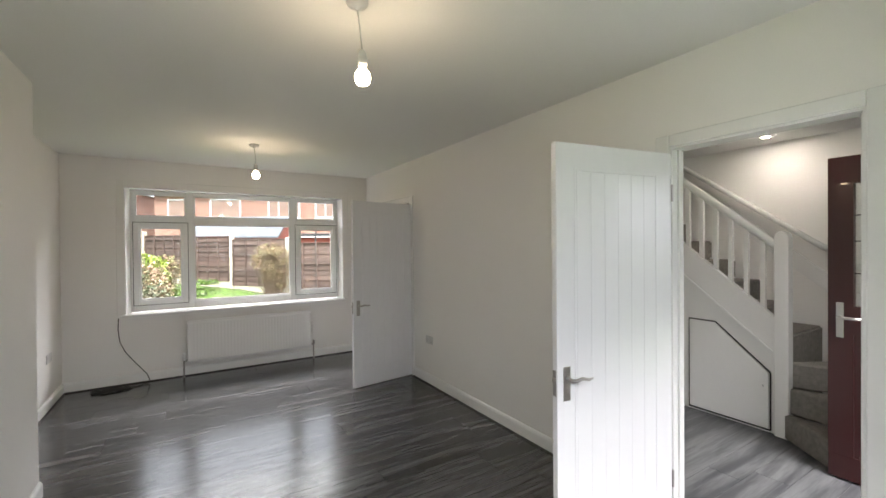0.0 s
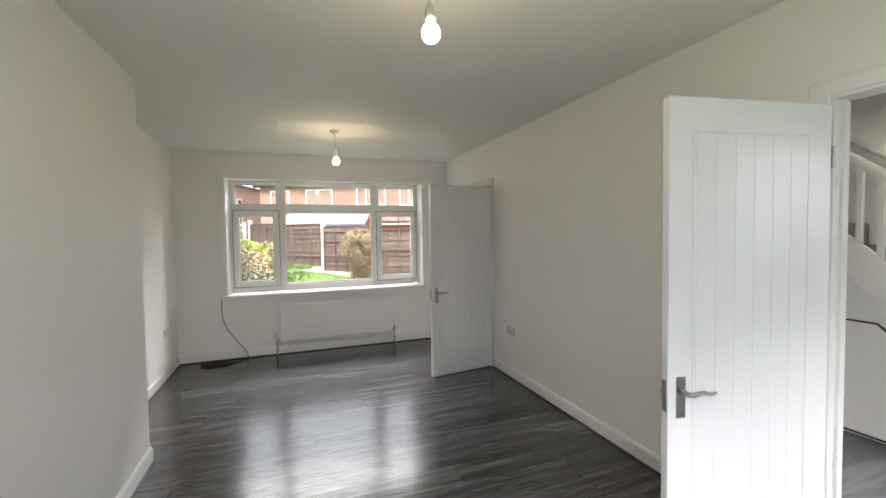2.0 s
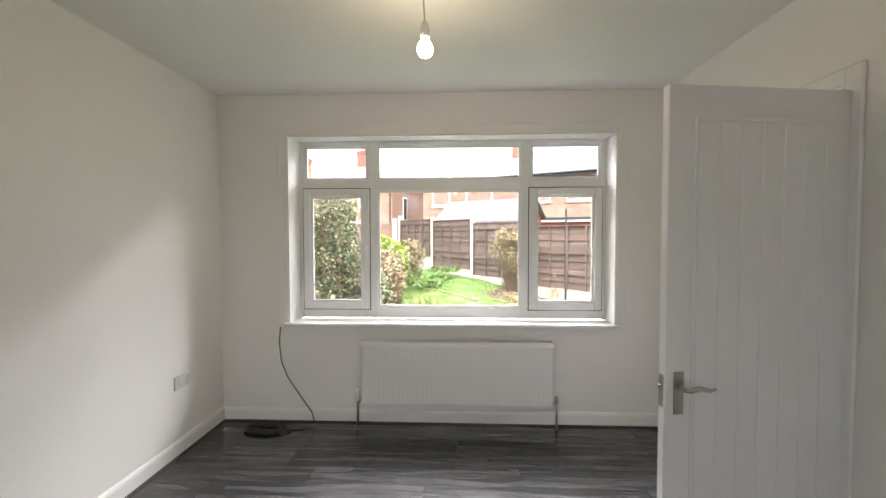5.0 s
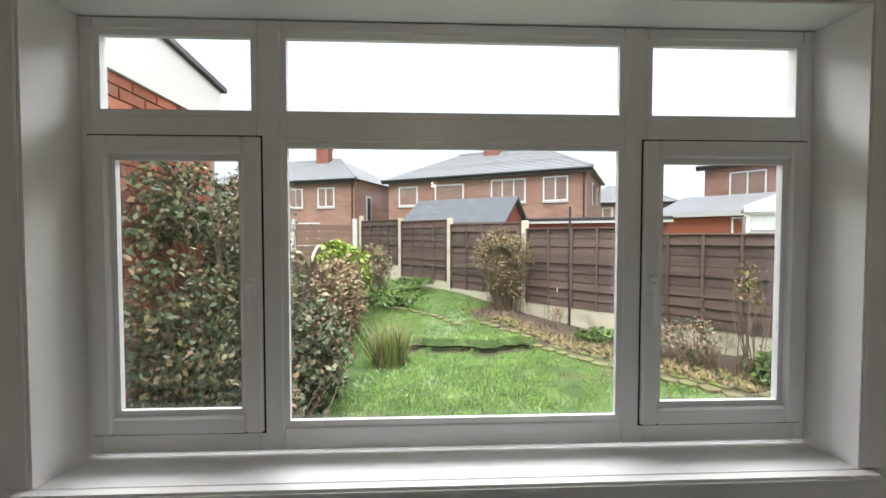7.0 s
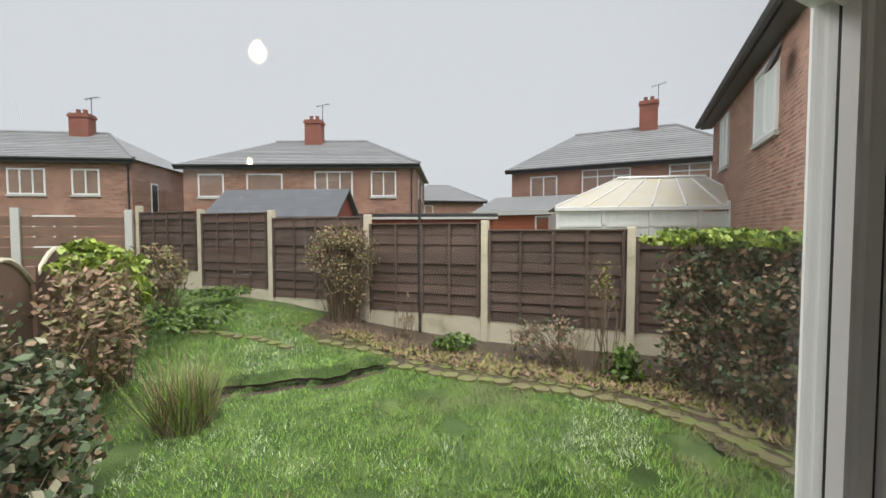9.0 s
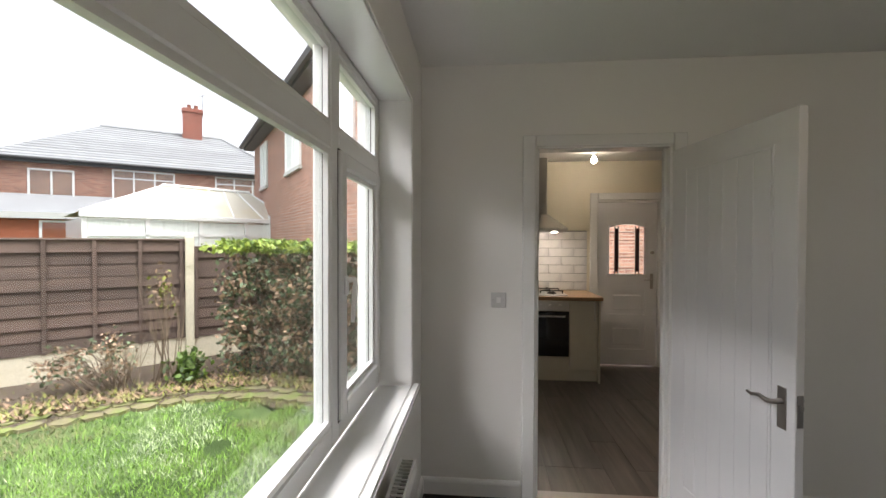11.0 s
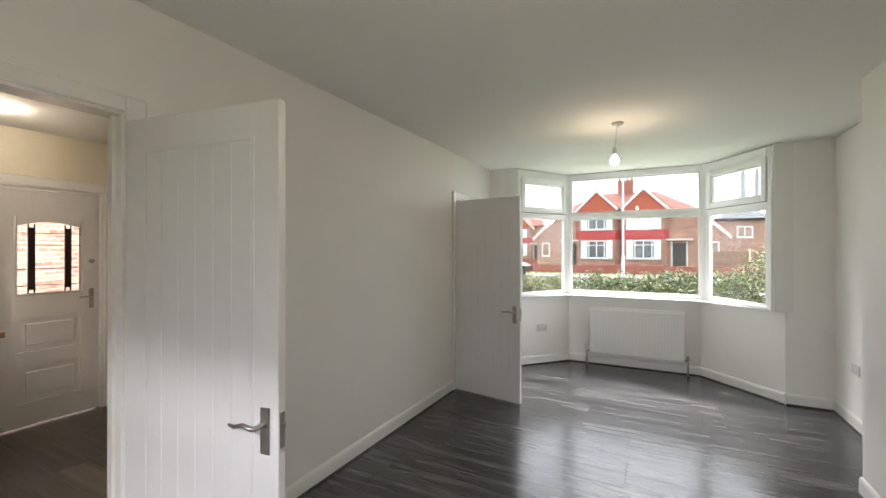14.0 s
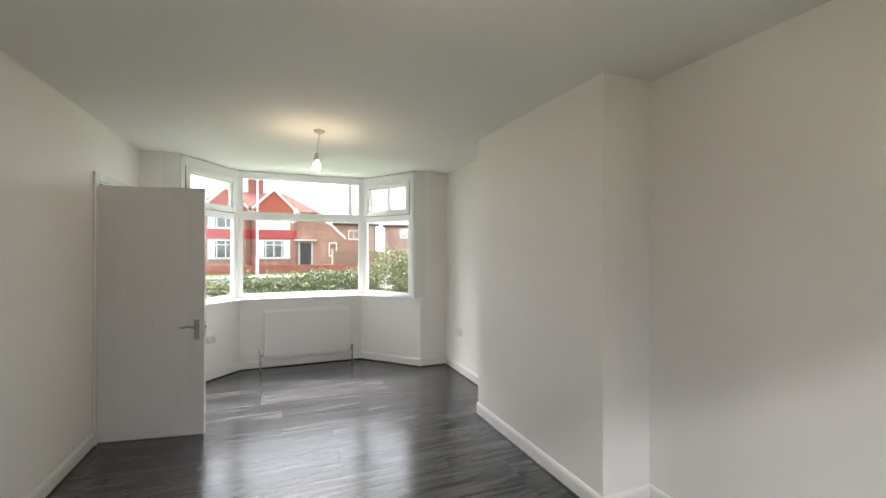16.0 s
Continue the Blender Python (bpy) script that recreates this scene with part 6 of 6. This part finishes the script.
def front_house(name, x_left, y, width, label):
    m, n = along(x_left, y, x_left - width, y)
    th = thing(name, m, label, "house")
    part("wall", box(0, n, 0, 8, -0.4, 4.7), "brick", th)
    o = 0.4
    rf = part("roof", hip_roof(-o, n + o, -o, 8.4, 4.7, 6.8, 3.0), "tile_red", th, "red tiled hipped roof")
    courses(rf, -o, n + o, -o, 8.4, 4.7, 6.8, 3.0, "tile_red")
    for c in (n * 0.30, n * 0.66):
        hw = 2.0
        part("bay", prism([(c - hw + 0.2, 0), (c - hw + 0.6, -0.7), (c + hw - 0.6, -0.7), (c + hw - 0.2, 0)], -0.4, 4.6), "brick", th)
        part("apron", prism([(c - hw + 0.15, 0), (c - hw + 0.55, -0.76), (c + hw - 0.55, -0.76), (c + hw - 0.15, 0)], 2.35, 3.12), "apron_red", th, "bright red tile-hung apron")
        part("gable", prism([(c - hw, 4.4), (c + hw, 4.4), (c, 6.35)], -0.72, 2.5, axis="y"), "gable_red", th, "red rendered gable")
        for s in (-1, 1):
            part("bargeboard", prism([(c + s * (hw + 0.3), 4.1), (c, 6.38), (c, 6.66), (c + s * (hw + 0.3), 4.4)], -0.86, -0.73, axis="y"), "white_out", th, "white bargeboard")
            part("gable_roof", prism([(c + s * (hw + 0.3), 4.4), (c, 6.66), (c, 6.72), (c + s * (hw + 0.3), 4.48)], -0.86, 3.0, axis="y"), "tile_red", th)
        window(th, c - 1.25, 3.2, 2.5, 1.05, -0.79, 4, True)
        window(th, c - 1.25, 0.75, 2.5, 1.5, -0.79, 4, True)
    for s, dx in ((0, 0.35), (1, n - 1.3)):
        d = part("front_door", box(dx, dx + 0.95, -0.05, 0.02, -0.1, 2.0), "gutter", th, "black front door")
        part("door_frame", box(dx - 0.12, dx - 0.001, -0.08, 0.02, -0.1, 2.15), "white_out", d)
        part("door_frame", box(dx + 0.951, dx + 1.07, -0.08, 0.02, -0.1, 2.15), "white_out", d)
        part("canopy", box(dx - 0.5, dx + 1.4, -0.5, 0, 2.2, 2.35, 0.02), "white_out", th)
    for s in (-1, 1):
        x = 0 if s < 0 else n
        part("lean_to_verge", prism([(x, 4.8), (x + s * 2.6, 2.3), (x + s * 2.6, 2.6), (x, 5.1)], -0.4, -0.2, axis="y"), "white_out", th, "white sloping verge board")
        part("lean_to", prism([(x, -0.4), (x + s * 2.3, -0.4), (x + s * 2.3, 2.5), (x, 4.8)], 0.0, 6, axis="y"), "brick", th)
        window(th, x + s * 1.5 - 0.35, 0.9, 0.7, 1.2, 0, 1)
    chimney(th, n / 2, 3.9, 6.0, 7.9, 4, 1.3)
    part("garden_wall", box(-3, n + 3, -6.2, -6.0, -0.4, 0.35), "render_red", th, "low red garden wall")
    return th


front_house("street_house", 5.6, -38.5, 10.0, "pair of red brick houses with white-trimmed gables and bays")
front_house("street_house", 21.5, -56, 10.0, "red brick houses with white-trimmed gables further along")
house("far_house", -14, -52, -26, -49, -0.3, 4.6, 6.6, 8, 3, [(2, 3, 1.8, 1.2, 0, 2), (7, 3, 1.8, 1.2, 0, 2)], [(6, 3.5, 6.2, 8)], "orange-red brick house further down the street")
lp = thing("street_lamp", pose(-0.2, -26.6, -0.13), "tall grey steel street lamp", "street lamp")
part("column", tube([(0, 0, 0), (0, 0, 1.2), (0, 0, 1.25), (0, 0, 7.5), (0.3, 0, 7.9), (0.9, 0, 8.0)], [0.09, 0.09, 0.06, 0.05, 0.045, 0.04], 8), "socket", lp)
part("lantern", box(0.8, 1.4, -0.12, 0.12, 7.92, 8.08, 0.03), "socket", lp)
for k, (x, y, w, hgt, mats) in enumerate(((-1.2, -11.8, 1.3, 0.85, ("leaf", "leaf_olive")), (-2.9, -12.0, 1.2, 0.95, ("leaf", "leaf_olive")), (-4.7, -11.5, 1.3, 1.45, ("leaf_olive", "leaf")),
                                        (-6.6, -10.8, 1.3, 1.6, ("leaf_olive", "leaf")), (0.9, -11.8, 1.2, 0.75, ("leaf_olive", "leaf")), (3.1, -11.2, 1.4, 0.95, ("leaf_green", "leaf_yellow")), (5.6, -10.6, 1.5, 1.0, ("leaf_green", "leaf")))):
    z, hgt = -0.25, hgt + 0.28
    shrub("front_hedge", (x, y, z), [(x + dx, y, z + hgt * 0.5, w * 0.55, 0.6, hgt * 0.55) for dx in (-0.6, 0, 0.6)], [(11000, 0.036, mats[0]), (6000, 0.036, mats[1])],
          "loose green front garden hedge", "hedge", 30, 40 + k, 0.01, 0.5)


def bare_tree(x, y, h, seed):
    th = thing("bare_tree", pose(x, y, -0.25), "tall poplar without leaves in the distance, coloured pale for haze", "tree", "poplars beyond the street")
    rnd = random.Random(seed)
    # trunk and branches carry the haze in their pale colour
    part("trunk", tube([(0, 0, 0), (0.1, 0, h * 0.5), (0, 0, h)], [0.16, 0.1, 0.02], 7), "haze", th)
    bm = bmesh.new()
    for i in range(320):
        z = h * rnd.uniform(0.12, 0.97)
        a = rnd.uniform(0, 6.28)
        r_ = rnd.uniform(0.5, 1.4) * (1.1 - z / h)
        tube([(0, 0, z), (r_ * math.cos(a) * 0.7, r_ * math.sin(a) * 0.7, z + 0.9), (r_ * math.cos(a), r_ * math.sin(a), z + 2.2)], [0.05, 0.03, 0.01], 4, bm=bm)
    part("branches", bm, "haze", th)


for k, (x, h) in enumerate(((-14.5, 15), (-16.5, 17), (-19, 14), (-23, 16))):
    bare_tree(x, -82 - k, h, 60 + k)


def car(m, label):
    th = thing("parked_car", m, label, "car")
    side = [(-2.1, 0.35), (-2.1, 0.75), (-1.5, 0.95), (-0.9, 1.38), (0.7, 1.42), (1.5, 0.98), (2.1, 0.88), (2.15, 0.4)]
    part("body", prism(side, -0.82, 0.82, axis="y", bevel=0.05), "car", th)
    for s in (-1, 1):
        part("side_window", prism([(-1.2, 0.98), (-0.8, 1.32), (0.6, 1.34), (1.15, 0.98)], s * 0.8235 - 0.006, s * 0.8235 + 0.006, axis="y"), "black_glass", th)
        for x in (-1.35, 1.35):
            w = part("wheel", lathe([(0.2, -0.1), (0.32, -0.1), (0.32, 0.1), (0.2, 0.1)], 18, m=pose(x, s * 0.76, 0.32, 90)), "gasket", th)
            part("rim", lathe([(0.2, -0.11), (0.17, 0.11)], 14, m=pose(x, s * 0.76, 0.32, 90)), "steel", w)
        part("headlight", box(2.05, 2.16, s * 0.6 - 0.15, s * 0.6 + 0.15, 0.65, 0.78, 0.02), "upvc", th)
    return th


car(pose(6.9, -24.6, -0.235), "dark blue parked car at the kerb")
car(pose(12.4, -24.6, -0.235), "dark parked car further along the kerb")
bn = thing("wheelie_bin", pose(8.2, -17.9, -0.13), "blue plastic wheelie bin on the pavement", "bin")
part("tub", prism([(-0.28, 0.0), (0.28, 0.0), (0.33, 0.95), (-0.33, 0.95)], -0.3, 0.3, axis="y", bevel=0.02), "blue", bn)
part("lid", box(-0.36, 0.36, -0.34, 0.34, 0.95, 1.03, 0.03), "blue", bn)

house("far_house", -7.0, -46, -11.6, -46.5, -0.3, 4.3, 5.2, 6, 2, [(1.5, 2.6, 1.2, 1.0, 0, 2)], [], "orange-red brick building across the street")
m, n = along(-5.2, -33, -22, -35)
bd2 = thing("boundary_fence", m, "pale weathered board fence across the street", "fence")
for i in range(9):
    part("post", box(i * n / 8 - 0.06, i * n / 8 + 0.06, -0.06, 0.06, -0.4, 1.5), "concrete", bd2)
    if i < 8:
        part("panel", box(i * n / 8 + 0.06, (i + 1) * n / 8 - 0.06, -0.02, 0.02, -0.3, 1.35), "fence_light", bd2)

# ---- pieces: floor planks and wall tiles ----
PLANK_W, PLANK_L, GAP = 0.192, 1.25, 0.0016
plank_meshes = {}


def plank_mesh(key, mat, ln, w):
    k = (mat, round(ln, 3), round(w, 3))
    if k not in plank_meshes:
        me = bpy.data.meshes.new("plank")
        b = box(0, ln - GAP, 0, w - GAP, -0.010, 0, 0.0008)
        b.to_mesh(me)
        b.free()
        me.materials.append(M[mat])
        plank_meshes[k] = me
    return plank_meshes[k]


def planks(owner, mat, y_from, y_to, x_range, seed):
    rnd = random.Random(seed)
    y = y_to
    row = 0
    while y > y_from + 0.02:
        w = min(PLANK_W, y - y_from)
        x0, x1 = x_range(y - w, y)
        x = x0
        first = True
        while x < x1 - 0.01:
            ln = PLANK_L * rnd.choice((0.3, 0.45, 0.6, 0.75)) if first else PLANK_L
            first = False
            ln = min(ln, x1 - x)
            ob = new("plank", plank_mesh("p", mat, ln, w))
            ob.parent = owner
            ob.location = (x, y - w, 0)
            x += ln
        y -= w
        row += 1


def room_span(ya, yb):
    if yb > YF:
        return XL, 0.0
    f = (YF - yb) / (YF - BAY[1][1])
    return BAY[3][0] + f * (BAY[2][0] - BAY[3][0]), BAY[0][0] + f * (BAY[1][0] - BAY[0][0])


fl = thing("floor", pose(0, 0, 0), "dark grey wood-effect laminate floor, glossy", "floor", "", "structure")
planks(fl, "plank", -6.12, 0.0, room_span, 3)
fh = thing("floor_hall", pose(0, 0, 0), "grey wood-effect laminate hall floor", "floor", "", "structure")
planks(fh, "plank_hall", -5.6, -2.72, lambda a, b: (0.0, XW), 5)
fk = thing("floor_kitchen", pose(0, 0, 0), "brown-grey wood-effect laminate kitchen floor", "floor", "", "structure")
planks(fk, "plank_kitchen", -2.6, 0.0, lambda a, b: (0.0, KX), 7)

ts = thing("tiled_splashback", pose(0, 0, 0), "white marbled metro tile splashback with grey grout", "tiles", "", "structure")
part("grout", box(KX - 0.004, KX + 0.001, -1.62, -0.001, 0.906, 1.62), "grout", ts)
tile_me = {}
for r in range(7):
    z0 = 0.908 + r * 0.101
    y = -1.62 + (0.0 if r % 2 else -0.15)
    while y < -0.01:
        a, b = max(y, -1.62), min(y + 0.298, -0.002)
        if b - a > 0.02:
            k = round(b - a, 3)
            if k not in tile_me:
                me = bpy.data.meshes.new("tile")
                t = box(KX - 0.011, KX - 0.0035, 0, b - a, 0, 0.096, 0.002)
                t.to_mesh(me)
                t.free()
                me.materials.append(M["tile"])
                tile_me[k] = me
            o = new("tile", tile_me[k])
            o.parent = ts
            o.location = (0, a, z0)
        y += 0.301

# bricks of the neighbour's extension, the courses nearest to the window as pieces
brick_me = {}
for ln in (0.215, 0.1025):
    me = bpy.data.meshes.new("brick")
    b = box(-0.012, 0.008, 0, ln, 0, 0.065, 0.004)
    b.to_mesh(me)
    b.free()
    me.materials.append(M["brick_red"])
    brick_me[ln] = me
rest = bmesh.new()
count = 0
for r in range(36):
    z = 2.42 - (r + 1) * 0.075 + 0.008
    y, first = 0.31, r % 2
    while y < 2.40:
        ln = 0.1025 if first or y + 0.215 > 2.42 else 0.215
        first = 0
        if y + ln > 2.425:
            break
        if count < 300:
            o = new("brick", brick_me[ln])
            o.parent = nx
            o.location = (-3.484, y, z)
            count += 1
        else:
            box(-3.496, -3.476, y, y + ln, z, z + 0.065, bm=rest)
        y += ln + 0.01
tagged(part("lower_bricks", rest, "brick_red", nx), "", "", "", "stuff")
